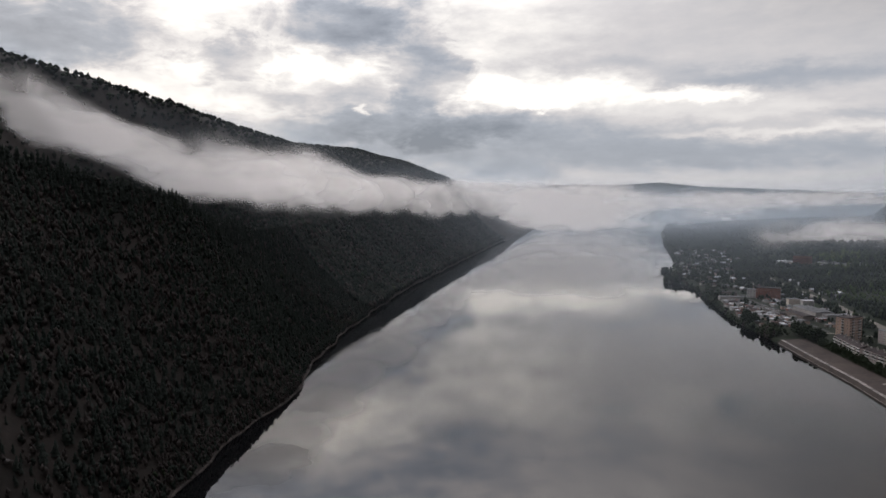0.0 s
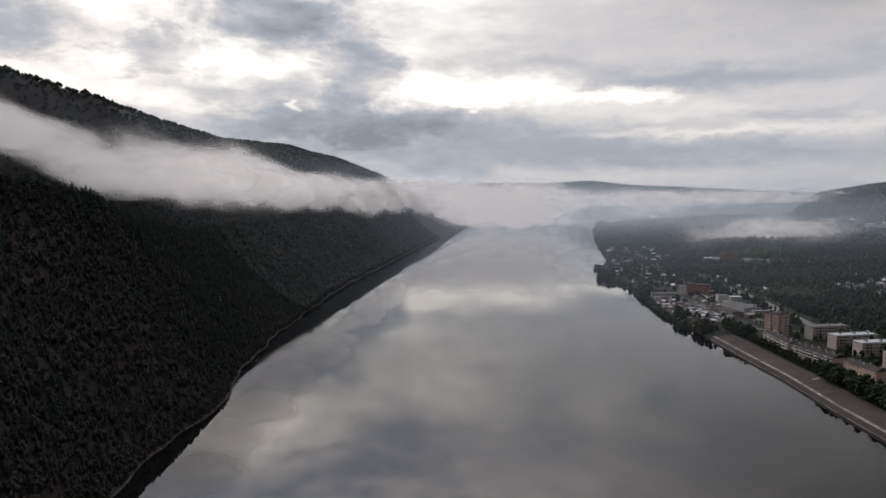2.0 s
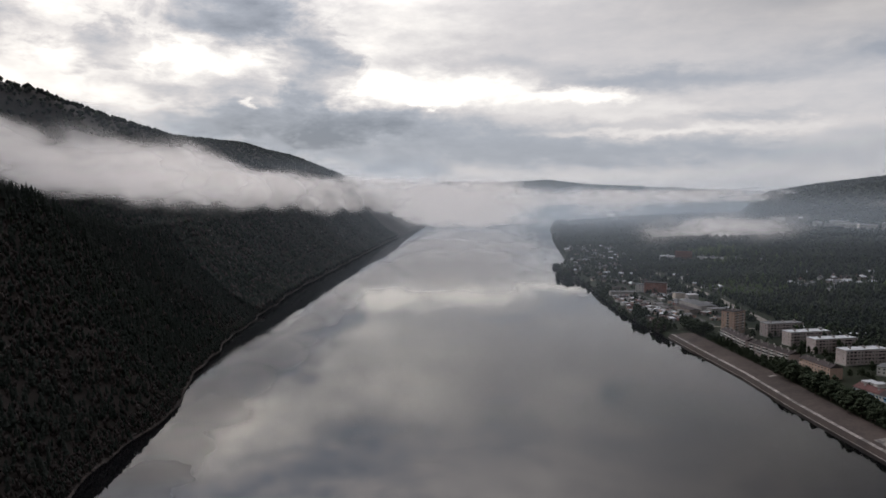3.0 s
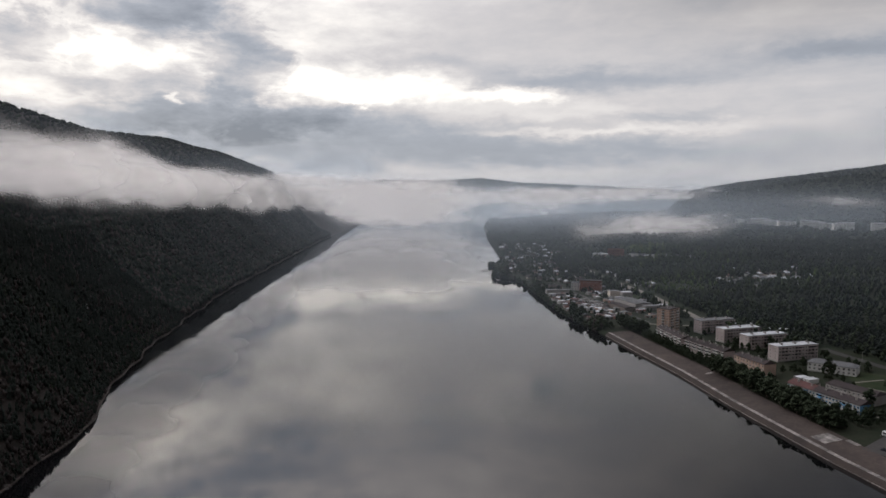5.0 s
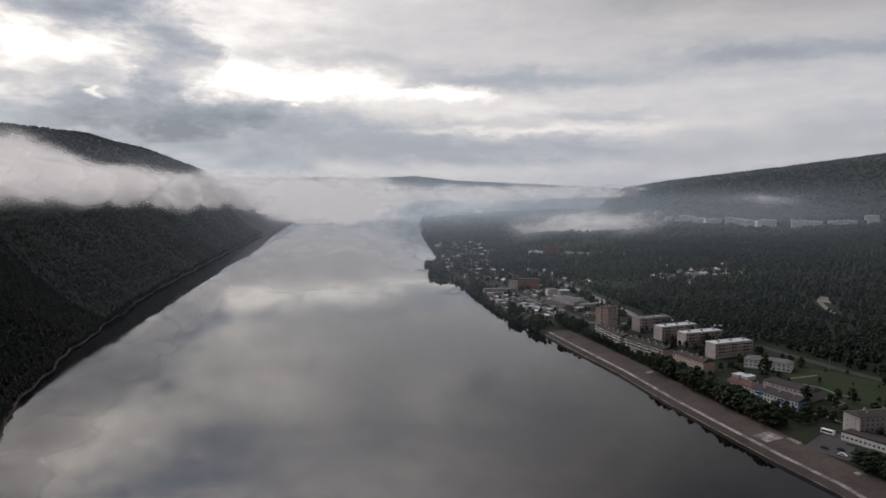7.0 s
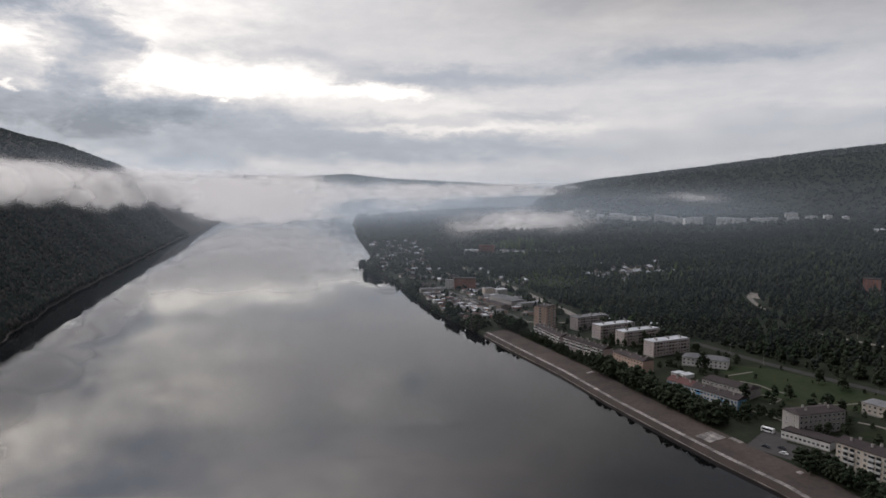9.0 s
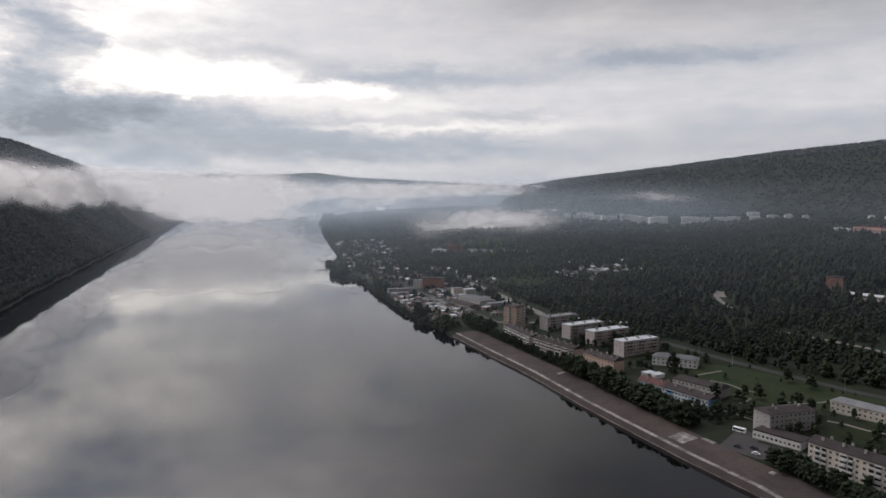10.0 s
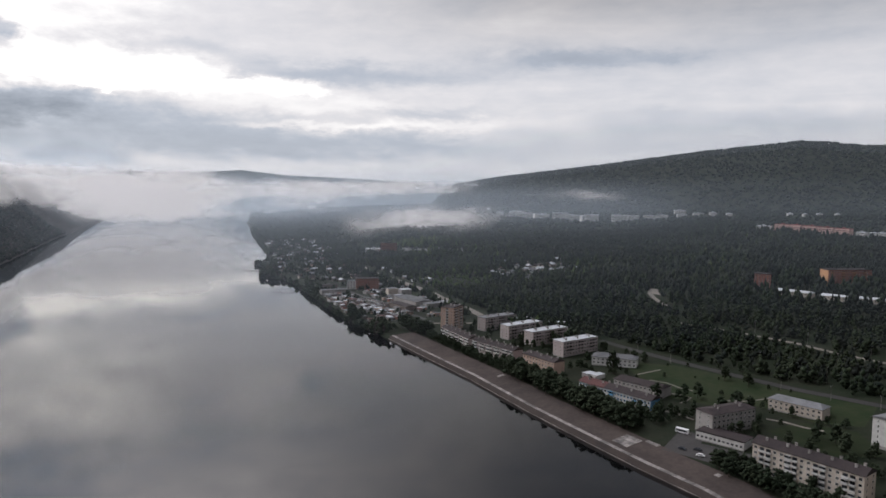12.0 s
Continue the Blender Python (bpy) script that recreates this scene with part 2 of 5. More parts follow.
def mist_material():
    """Fine droplets: sheets that scatter the sky's light, thin or thick by their density and by drifting wisps.
    Distance haze is painted in as a bluer tint.
    """
    m = bpy.data.materials.new("mist")
    m.use_nodes = True
    g = Graph(m.node_tree)
    g.nodes.clear()
    place = g.add("ShaderNodeNewGeometry").outputs["Position"]
    mp = g.add("ShaderNodeMapping")
    g.put(mp.inputs[0], place)
    mp.inputs["Scale"].default_value = (0.0070, 0.0070, 0.0190)
    wisp = g.noise(mp.outputs[0], 1.0, 3, 0.48, 0.1)
    dens = attribute(g, "thickness")
    haze_veil = attribute(g, "haze_veil")
    curl = g.noise(mp.outputs[0], 2.9, 2, 0.45, 0.1)
    rag = g.math("ADD", g.math("MULTIPLY", g.math("SUBTRACT", wisp, 0.5), 3.8), g.math("MULTIPLY", g.math("SUBTRACT", curl, 0.5), 1.2))
    # where the density is high the wisps close up, where it is low only their cores remain
    body = g.curve(g.math("ADD", rag, g.math("SUBTRACT", g.math("MULTIPLY", dens, 2.3), 0.85)), -0.35, 1.25, 0.0, 1.0)
    soft = g.math("MULTIPLY", body, g.curve(dens, 0.0, 0.6, 0.0, 1.0))
    fac = g.math("ADD", g.math("MULTIPLY", soft, 0.55), haze_veil, clamp=True)
    share = g.math("DIVIDE", haze_veil, g.math("ADD", fac, 0.0001))
    # the veil's share turns the sheet colour bluer, a painted distance haze
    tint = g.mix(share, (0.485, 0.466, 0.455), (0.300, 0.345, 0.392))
    up = g.vec(0.0, 0.0, 1.0)
    d, t = g.add("ShaderNodeBsdfDiffuse"), g.add("ShaderNodeBsdfTranslucent")
    for s in (d, t):
        g.put(s.inputs["Color"], tint)
    g.put(d.inputs["Normal"], up)
    g.put(t.inputs["Normal"], g.vec(0.0, 0.0, -1.0))
    both = g.add("ShaderNodeAddShader")
    g.links.new(d.outputs[0], both.inputs[0])
    g.links.new(t.outputs[0], both.inputs[1])
    out = g.add("ShaderNodeMixShader")
    g.put(out.inputs[0], fac)
    g.links.new(g.add("ShaderNodeBsdfTransparent").outputs[0], out.inputs[1])
    g.links.new(both.outputs[0], out.inputs[2])
    g.links.new(out.outputs[0], g.add("ShaderNodeOutputMaterial").inputs[0])
    return m


M = {
    "water": water_material(),
    "mist": mist_material(),
    "soil": material("forest_floor", (0.020, 0.0185, 0.0165), (0.032, 0.026, 0.023), grain=0.25, big=0.02, bump=0.4, spec=0.06),
    "turf": material("rough_turf", (0.0115, 0.0165, 0.0095), (0.021, 0.0225, 0.015), grain=0.25, big=0.03, bump=0.3, spec=0.06),
    # for conifers; on the slope's broadleaf crowns it puts shade into the colour
    "dark_foliage": material("needles_and_shaded_leaves", (0.0135, 0.0185, 0.0155), (0.0245, 0.0275, 0.0235), grain=0.7, big=0.012, bump=0.25, vary=0.15, island=True, rough=0.9, spec=0.06),
    "leaves": material("broad_leaves", (0.0165, 0.0245, 0.0145), (0.029, 0.036, 0.0215), grain=0.9, big=0.012, bump=0.3, vary=0.2, island=True, rough=0.85, spec=0.08),
    "fresh": material("fresh_leaves", (0.036, 0.056, 0.018), (0.055, 0.070, 0.028), grain=0.9, big=0.02, bump=0.3, vary=0.25, island=True, rough=0.85, spec=0.08),
    "scrub": material("bare_scrub", (0.032, 0.028, 0.026), (0.046, 0.038, 0.035), grain=0.9, big=0.02, bump=0.3, vary=0.2, island=True, rough=0.9, spec=0.06),
    "bark": material("bark", (0.06, 0.048, 0.038), grain=3.0),
    "rock": material("cliff_rock", (0.060, 0.049, 0.044), (0.032, 0.026, 0.024), grain=0.5, big=0.04, bump=0.5, island=True),
    "grass": material("meadow_grass", (0.0125, 0.021, 0.0085), (0.023, 0.0275, 0.0135), grain=0.25, big=0.05, bump=0.1, spec=0.08),
    "gravel": material("embankment_gravel", (0.066, 0.051, 0.045), (0.034, 0.027, 0.025), grain=0.35, big=0.04, bump=0.1, spec=0.15, stains=0.5),
    "revetment": material("stone_revetment", (0.042, 0.032, 0.028), (0.024, 0.019, 0.018), grain=0.9, big=0.1, bump=0.2, spec=0.2),
    "concrete": material("pale_concrete", (0.25, 0.225, 0.21), (0.075, 0.066, 0.063), grain=0.5, big=0.12, bump=0.03, stains=0.7, vary=0.4),
    "dirt": material("trodden_earth", (0.145, 0.125, 0.105), (0.095, 0.083, 0.072), grain=0.5, big=0.06),
    "asphalt": material("worn_asphalt", (0.050, 0.046, 0.045), (0.034, 0.032, 0.031), grain=0.7, big=0.08, spec=0.2),
    "panel": material("grey_pink_panels", (0.44, 0.375, 0.36), (0.33, 0.285, 0.28), grain=0.7, big=0.12, stains=0.4, vary=0.08),
    "cream": material("cream_plaster", (0.55, 0.485, 0.415), (0.43, 0.38, 0.33), grain=0.7, big=0.12, stains=0.45, vary=0.08),
    "tan": material("tan_brick", (0.50, 0.36, 0.29), (0.41, 0.29, 0.235), grain=1.2, big=0.15, stains=0.3, vary=0.08),
    "redbrick": material("red_brick", (0.27, 0.115, 0.085), (0.20, 0.09, 0.07), grain=1.2, big=0.15, stains=0.3, vary=0.12),
    "orange": material("orange_brick", (0.45, 0.25, 0.13), (0.36, 0.20, 0.11), grain=1.2, big=0.15, stains=0.3, vary=0.1),
    "grey": material("grey_brick", (0.36, 0.34, 0.325), (0.26, 0.245, 0.235), grain=1.0, big=0.12, stains=0.4, vary=0.1),
    "white": material("white_paint", (0.60, 0.59, 0.57), (0.46, 0.45, 0.44), grain=0.8, big=0.2, stains=0.35, vary=0.1),
    "blue": material("light_blue_paint", (0.17, 0.42, 0.70), (0.14, 0.34, 0.58), grain=0.8, big=0.2, stains=0.3, vary=0.1),
    "pinkish": material("pink_panels", (0.52, 0.33, 0.29), (0.42, 0.28, 0.25), grain=0.6, big=0.1, stains=0.3, vary=0.12),
    "darkroof": material("dark_roof_sheet", (0.046, 0.036, 0.036), (0.029, 0.024, 0.025), rough=0.85, spec=0.15, grain=0.8, big=0.15, stains=0.3, vary=0.2),
    "greyroof": material("grey_slate_roof", (0.15, 0.15, 0.155), (0.10, 0.10, 0.105), rough=0.85, spec=0.15, grain=0.8, big=0.15, stains=0.3, vary=0.25),
    "whiteroof": material("pale_roof_felt", (0.44, 0.45, 0.475), (0.32, 0.33, 0.345), rough=0.6, grain=0.6, big=0.15, stains=0.4, vary=0.1),
    "rustroof": material("faded_red_roof", (0.095, 0.045, 0.042), (0.060, 0.034, 0.034), rough=0.85, spec=0.15, grain=0.8, big=0.2, stains=0.4, vary=0.2),
    "redroof": material("red_painted_roof", (0.22, 0.075, 0.07), (0.16, 0.06, 0.06), rough=0.85, spec=0.15, grain=0.8, big=0.15, stains=0.3, vary=0.25),
    "glass": material("window_glass", (0.035, 0.038, 0.045), rough=0.12, spec=0.7, vary=0.5),
    "metal": material("galvanised_steel", (0.42, 0.42, 0.43), rough=0.45, metal=0.7, grain=2.0),
    "rubber": material("tyre_rubber", (0.02, 0.02, 0.02), rough=0.9),
    "carwhite": material("white_car_paint", (0.75, 0.75, 0.75), rough=0.25),
    "cardark": material("dark_car_paint", (0.04, 0.045, 0.055), rough=0.25),
    "oldwood": material("weathered_boards", (0.16, 0.13, 0.11), (0.10, 0.085, 0.075), grain=1.2, big=0.2),
}

# ---- the lie of the land ----
SHORE_Y = [-1500, -600, 0, 200, 340, 380, 441, 484, 566, 644, 717, 762, 851, 975, 1123, 1185, 1205, 1225, 1245, 1330, 1372, 1386, 1400, 1420, 1530, 1725, 2194, 2806, 3548, 4600]
SHORE_X = [420, 330, 275, 222, 209, 199, 187, 179, 167, 151, 137, 126, 106, 94, 77, 64, 33, 32, 50, 46, 40, 28, 38, 50, 59, 57, 43, 32, 59, 200]
CLIFF_Y = [-1500, -400, 100, 249, 319, 404, 488, 632, 799, 1026, 1617, 2140, 2955, 3400, 4600]
CLIFF_X = [-120, -170, -195, -215, -237, -240, -271, -308, -337, -371, -421, -465, -496, -520, -700]
_rng = np.random.default_rng(5)
WAVES = [(k * math.cos(a), k * math.sin(a), p) for k, a, p in zip(np.geomspace(0.006, 0.12, 26), _rng.uniform(0, 6.28, 26), _rng.uniform(0, 6.28, 26))]


def rolling(x, y, lo=0, hi=26):
    """Uneven ground, about -1 to 1, from waves of many lengths."""
    s = 0.0
    for i in range(lo, hi):
        kx, ky, p = WAVES[i]
        s = s + np.sin(kx * x + ky * y + p) * 0.9 ** (i - lo)
    return s / (2.2 * math.sqrt(hi - lo) * 0.45)


def shore_right(y):
    return np.interp(y, SHORE_Y, SHORE_X)


def shore_left(y):
    return np.interp(y, CLIFF_Y, CLIFF_X) + 2.5 + 1.6 * np.sin(y * 0.045) + 1.2 * np.sin(y * 0.117 + 1)


def smooth(v):
    v = np.clip(v, 0, 1)
    return v * v * (3 - 2 * v)


def far_hills(x, y):
    r, az = np.hypot(x, y), np.degrees(np.arctan2(x, y))
    el = np.interp(az, [-40, -12, -8, -3, 0.4, 3.5, 7.8, 13, 17], [0.7, 0.8, 0.9, 0.85, 1.05, 0.7, 0.5, 0.25, 0.05])
    low = (150 + 4350 * np.tan(np.radians(el))) * smooth((r - 3650) / 700) * smooth((21 - az) / 4)
    er = np.interp(az, [14, 17, 20, 28, 35.5, 42, 45.6, 48, 60, 100], [-0.6, 0.05, 0.6, 1.6, 2.6, 3.25, 3.0, 2.95, 2.6, 1.5])
    ridge = (150 + 3300 * np.tan(np.radians(er))) * smooth((r - 1900) / 1400) * smooth((az - 13) / 4)
    ridge = ridge * np.where(r > 3300, 1 - 0.25 * smooth((r - 3300) / 1200), 1)
    bumps = 1 + 0.035 * rolling(x * 0.5, y * 0.5, 0, 14) * smooth((3300 - r) / 600)
    return np.maximum(low, ridge * bumps)


def ground_z(x, y):
    """Height of the ground: the steep bank on one side of the river, the terrace with the town on the other."""
    x, y = np.asarray(x, float), np.asarray(y, float)
    d = x - shore_right(y)
    town = np.interp(d, [-60, -1, 0, 2.5, 6, 24, 40, 130, 350, 600, 1000, 1600], [-4, -2, 0, 3.3, 3.7, 5.8, 6.2, 9, 27, 40, 60, 90])
    town = town + rolling(x, y, 0, 10) * np.interp(d, [60, 200, 700], [0, 1.5, 5])
    e = shore_left(y) - x
    es = np.interp(y, [-600, 200, 350, 470, 560, 700, 1000, 1600, 3000], [200, 200, 190, 126, 123, 120, 130, 140, 150])
    hs = np.interp(y, [-600, 200, 350, 470, 560, 700, 1000, 1600, 3000, 3400], [195, 182, 174, 145, 124, 106, 106, 118, 120, 60])
    er = np.interp(y, [-600, 640, 876, 1395, 1900, 2500, 3100], [470, 452, 351, 398, 413, 463, 460])
    hr = np.interp(y, [-600, 250, 640, 876, 1395, 1900, 2500, 3000, 3200, 3450, 4000], [390, 365, 326, 289, 268, 287, 281, 244, 215, 120, 40])
    late = np.interp(y, [600, 1000], [0.42, 0.0])
    dip = np.interp(y, [300, 450, 650, 900], [30, 34, 26, 6])
    gully = rolling(x * 0.35, y * 1.6, 6, 22)
    t = np.clip(e / es, 0, 1)
    lower = np.where(e < 4, np.clip(e, -20, 4) * 0.7, 2.8 + (hs - 2.8) * np.clip((e - 4) / (es - 4), 0, 1) ** np.interp(y, [250, 420, 650], [0.95, 1.1, 1.32]))
    lower = lower + gully * np.interp(y, [600, 1000], [14, 7]) * np.sin(np.pi * np.clip(t, 0, 1)) * (e > 4)
    mid = np.clip((e - es) / (er - es), 0, 1)
    upper = hs - dip * np.sin(np.pi * np.clip(mid / 0.55, 0, 1)) + (hr - hs) * smooth((mid - late) / (1 - late)) + gully * 6 * np.sin(np.pi * mid)
    back = hr - 0.12 * (e - er)
    cliff = np.where(e < es, lower, np.where(e < er, upper, np.maximum(back, 20)))
    mid_x = 0.5 * (shore_left(y) + shore_right(y))
    bank = np.where(x < mid_x, cliff, town)
    return np.where((x < mid_x) & (e < -5) & (np.hypot(x, y) < 3500), -3.0, np.maximum(bank, np.where(np.hypot(x, y) > 1900, far_hills(x, y) - 6, -9)))


def mesh_of(name, verts, faces, mats, smooth_faces=False):
    me = bpy.data.meshes.new(name)
    me.from_pydata([tuple(v) for v in verts], [], [tuple(f) for f in faces])
    for m in mats:
        me.materials.append(m)
    if smooth_faces:
        me.polygons.foreach_set("use_smooth", [True] * len(me.polygons))
    me.update()
    return me


def quick_mesh(name, verts, tris, mats, slots=None, smooth_faces=False):
    """A mesh of triangles straight from arrays."""
    me = bpy.data.meshes.new(name)
    me.vertices.add(len(verts))
    me.vertices.foreach_set("co", np.asarray(verts, np.float32).ravel())
    me.loops.add(3 * len(tris))
    me.loops.foreach_set("vertex_index", np.asarray(tris, np.int32).ravel())
    me.polygons.add(len(tris))
    me.polygons.foreach_set("loop_start", np.arange(0, 3 * len(tris), 3, dtype=np.int32))
    if slots is not None:
        me.polygons.foreach_set("material_index", np.asarray(slots, np.int32))
    if smooth_faces:
        me.polygons.foreach_set("use_smooth", np.ones(len(tris), bool))
    for m in mats:
        me.materials.append(m)
    me.update(calc_edges=True)
    me.validate()
    return me


def build_ground():
    rows = np.concatenate([np.arange(-1500, 150, 60), np.arange(150, 1000, 9), np.arange(1000, 1800, 18), np.arange(1800, 3600, 40), np.arange(3600, 4961, 60)])
    E = np.concatenate([[0, 2, 4, 7], np.arange(11, 32, 5), np.arange(34, 560, 9), np.geomspace(570, 4200, 26)])
    D = np.concatenate([[0, 1.2, 2.5, 4, 6, 12, 18, 24, 32, 40], np.arange(48, 400, 9), np.geomspace(410, 4300, 70)])
    xs = []
    for y in rows:
        a, b = shore_left(y), shore_right(y)
        xs.append(np.concatenate([(a - E)[::-1], np.linspace(a + 6, b - 3, 7), b + D]))
    X = np.array(xs)
    Y = np.repeat(rows[:, None], X.shape[1], 1)
    Z = ground_z(X, Y)
    n, k = X.shape
    idx = np.arange(n * k).reshape(n, k)
    a, b, c, d = idx[:-1, :-1].ravel(), idx[:-1, 1:].ravel(), idx[1:, 1:].ravel(), idx[1:, :-1].ravel()
    tris = np.concatenate([np.stack([a, b, c], 1), np.stack([a, c, d], 1)])
    side = (X > 0.5 * (shore_left(Y) + shore_right(Y))).astype(int).ravel()[tris[:, 0]]
    ob = new("ground", quick_mesh("ground", np.stack([X, Y, Z], -1).reshape(-1, 3), tris, [M["soil"], M["turf"]], side, smooth_faces=True))
    tagged(ob, "dark soil and undergrowth of the wooded river valley", "ground", kind="structure")


build_ground()
s = 6000
river = new("water", mesh_of("water", [(-s, -s, 0), (s, -s, 0), (s, s, 0), (-s, s, 0)], [(0, 1, 2, 3)], [M["water"]]))
tagged(river, "calm grey river mirroring the cloudy sky", "river", kind="structure")


# ---- low cloud and mist ----
def mist_bank():
    """Sheets of mist one behind the other across the valley, each dense where the low cloud hangs."""
    fog = new("mist_bank")
    tagged(fog, "white bank of low cloud and bluish distance haze along the wooded slopes", "mist", kind="stuff")
    az = np.radians(np.arange(-64, 66.1, 0.7))
    for r in (690, 780, 880, 1000, 1140, 1300, 1480, 1700, 1960, 2260, 2600, 3000, 3500):
        el = np.radians(np.concatenate([np.linspace(-math.degrees(math.atan(150.5 / r)), -4.2, 10)[:-1] if r < 1900 else [-math.degrees(math.atan(150.5 / r))], np.arange(-4.2 if r < 1900 else -4.0, 3.0, 0.2), np.arange(3.0, 13.0, 0.4)]))
        A, L = np.meshgrid(az, el)
        wob = r * (1 + 0.012 * np.sin(A * 9 + r))
        X, Y, Zz = wob * np.sin(A), wob * np.cos(A), 150 + r * np.tan(L)
        a, l = np.degrees(A), np.degrees(L)
        # the bank along the steep slope
        top = np.interp(a, [-62, -48.5, -45.5, -41.7, -37.5, -28, -23.5, -18, -9, -4, 0], [10.2, 8.4, 7.0, 5.3, 4.3, 3.3, 1.9, 1.0, 1.0, 0.8, 0.3])
        bot = np.interp(a, [-62, -48.5, -43.5, -38, -33, -26, -18, -10, -5, 0], [5.0, 3.6, 2.2, -0.3, -0.9, -1.0, -1.7, -2.8, -2.9, -2.0])
        up, dn = (top - l) / np.maximum(0.42 * (top - bot), 0.9), (l - bot) / np.maximum(0.5 * (top - bot), 1.0)
        main = smooth(up * 0.5 + 0.5) * smooth(dn * 0.5 + 0.5) * smooth((2 - a) / 9)
        main = main * smooth((r - 640) / 150) * smooth((3900 - r) / 700)
        # near by it keeps to the slope, only far up the river does it lie across the water
        main = main * np.maximum(smooth((shore_left(Y) + 8 - X) / 120), smooth((r - 1900) / 500))
        main = main * np.interp(a, [-14, -7], [1.0, 0.72])
        main = main * smooth((Zz - ground_z(X, Y)) / 55)
        # drifting patches over the far river and the town
        flow = np.interp(a, [-14, -6, 0, 16], [-0.6, -0.6, -0.45, -0.25])
        wide = np.interp(a, [-14, -4, 2, 16], [1.4, 1.3, 0.75, 0.6])
        mid = np.exp(-np.abs((l - flow) / wide) ** 2.4) * smooth((a + 14) / 8) * smooth((22 - a) / 7) * smooth((r - 1800) / 300) * np.interp(a, [-8, 4], [0.42, 0.62])
        haze = np.interp(a, [0, 6], [0.34, 0.34]) * np.exp(-((l - np.interp(a, [0, 6], [-2.2, -1.5])) / 1.1) ** 2) * smooth((a + 13) / 6) * smooth((15 - a) / 10) * smooth((r - 1900) / 300)
        low = np.exp(-((l + 2.6 - 0.035 * (a - 14)) / 1.25) ** 2) * np.exp(-((a - 14.0) / 7.0) ** 4) * (1.0 if 1400 < r < 2000 else 0.0) * 0.62
        off = np.exp(-((l + 0.8) / 0.5) ** 2) * np.exp(-((a - 26.5) / 3.5) ** 2) * (1.0 if 1600 < r < 2300 else 0.0) * 0.42
        dens = np.clip(main + mid + low + haze + off, 0, 1)
        ceiling = np.interp(a, [-50, -16, -8, 14, 24], [3.5, 2.8, 2.5, 2.7, 6.0]) + np.maximum(top, 0) * (a < -8)
        # distance haze put into the sheets, stronger on the farther ones
        haze_veil = np.interp(r, [600, 1000, 1300, 2000, 2600, 3000, 3500], [0.004, 0.012, 0.018, 0.028, 0.05, 0.12, 0.34]) * smooth((ceiling - l) / 3.2) * (1 - 0.15 * smooth((a - 16) / 10))
        haze_veil = haze_veil * np.where((r < 1600) & (l < 2), 1 - 0.5 * smooth((-a - 8) / 6), 1.0)
        haze_veil = haze_veil * (1 - 0.5 * smooth((l - 1.5) / 1.5) * smooth((-a - 12) / 5))
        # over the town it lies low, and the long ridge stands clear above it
        haze_veil = haze_veil * (1 - 0.4 * smooth((l + 0.6) / 1.6) * smooth((a - 14) / 8))
        haze_veil = haze_veil + 0.052 * np.exp(-((l + 1.7) / 1.3) ** 2) * smooth((a + 4) / 6) * smooth((37 - a) / 10) * (r > 1250)
        haze_veil = haze_veil + 0.006 * smooth((a + 9) / 8) * smooth((0.5 - l) / 2) * (680 < r < 1750)
        # bluish distance haze tinted in before the high ridge
        haze_veil = haze_veil + 0.008 * smooth((l - top + 1) / 2) * smooth((ceiling - l) / 2) * smooth((-a - 12) / 5) * (700 < r < 1200)
        n, k = X.shape
        idx = np.arange(n * k).reshape(n, k)
        p, q, u, v = idx[:-1, :-1].ravel(), idx[:-1, 1:].ravel(), idx[1:, 1:].ravel(), idx[1:, :-1].ravel()
        # leave out the empty stretches
        full = (dens + haze_veil * 3).ravel()
        keep = np.maximum.reduce([full[p], full[q], full[u], full[v]]) > 0.0015
        tris = np.concatenate([np.stack([p, q, u], 1)[keep], np.stack([p, u, v], 1)[keep]])
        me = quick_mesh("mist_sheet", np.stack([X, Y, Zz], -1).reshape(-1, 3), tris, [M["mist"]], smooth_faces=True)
        for key, val in (("thickness", dens), ("haze_veil", haze_veil)):
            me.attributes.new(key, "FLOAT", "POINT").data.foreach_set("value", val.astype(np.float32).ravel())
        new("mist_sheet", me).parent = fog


mist_bank()


# ---- woods ----
def conifer_template(rng, tiers=4, sides=6):
    v, f = [], []
    for k in range(tiers):
        z0, z1 = 0.08 + 0.86 * k / tiers, min(1.0, 0.08 + 0.86 * (k + 1.55) / tiers)
        r = 0.20 * (1 - 0.78 * k / tiers)
        base = len(v)
        for i in range(sides):
            a = 6.283 * (i + 0.5 * (k % 2)) / sides
            rr = r * rng.uniform(0.6, 1.25)
            v.append((rr * math.cos(a), rr * math.sin(a), z0 + rng.uniform(-0.04, 0.03)))
        v.append((rng.uniform(-0.01, 0.01), rng.uniform(-0.01, 0.01), z1))
        f += [(base + i, base + (i + 1) % sides, base + sides) for i in range(sides)]
    return np.array(v), np.array(f)


OCTA = [(1, 0, 0), (0, 1, 0), (-1, 0, 0), (0, -1, 0), (0, 0, 1), (0, 0, -1)]
OCTA_FACES = [(0, 1, 4), (1, 2, 4), (2, 3, 4), (3, 0, 4), (1, 0, 5), (2, 1, 5), (3, 2, 5), (0, 3, 5)]


LUMP = np.array(OCTA, float), np.array(OCTA_FACES)


def clump(rng, kit, centre, wide, tall, peak=0.4, rough=0.24):
    """One uneven bunch of leaves, drawn in towards its top."""
    v, f = kit
    p = v * rng.uniform(1 - rough, 1 + rough, (len(v), 1)) * np.array([wide, wide, tall])
    p[:, :2] *= (1 - peak * np.clip(v[:, 2:3], 0, 1))
    return p + np.asarray(centre), f


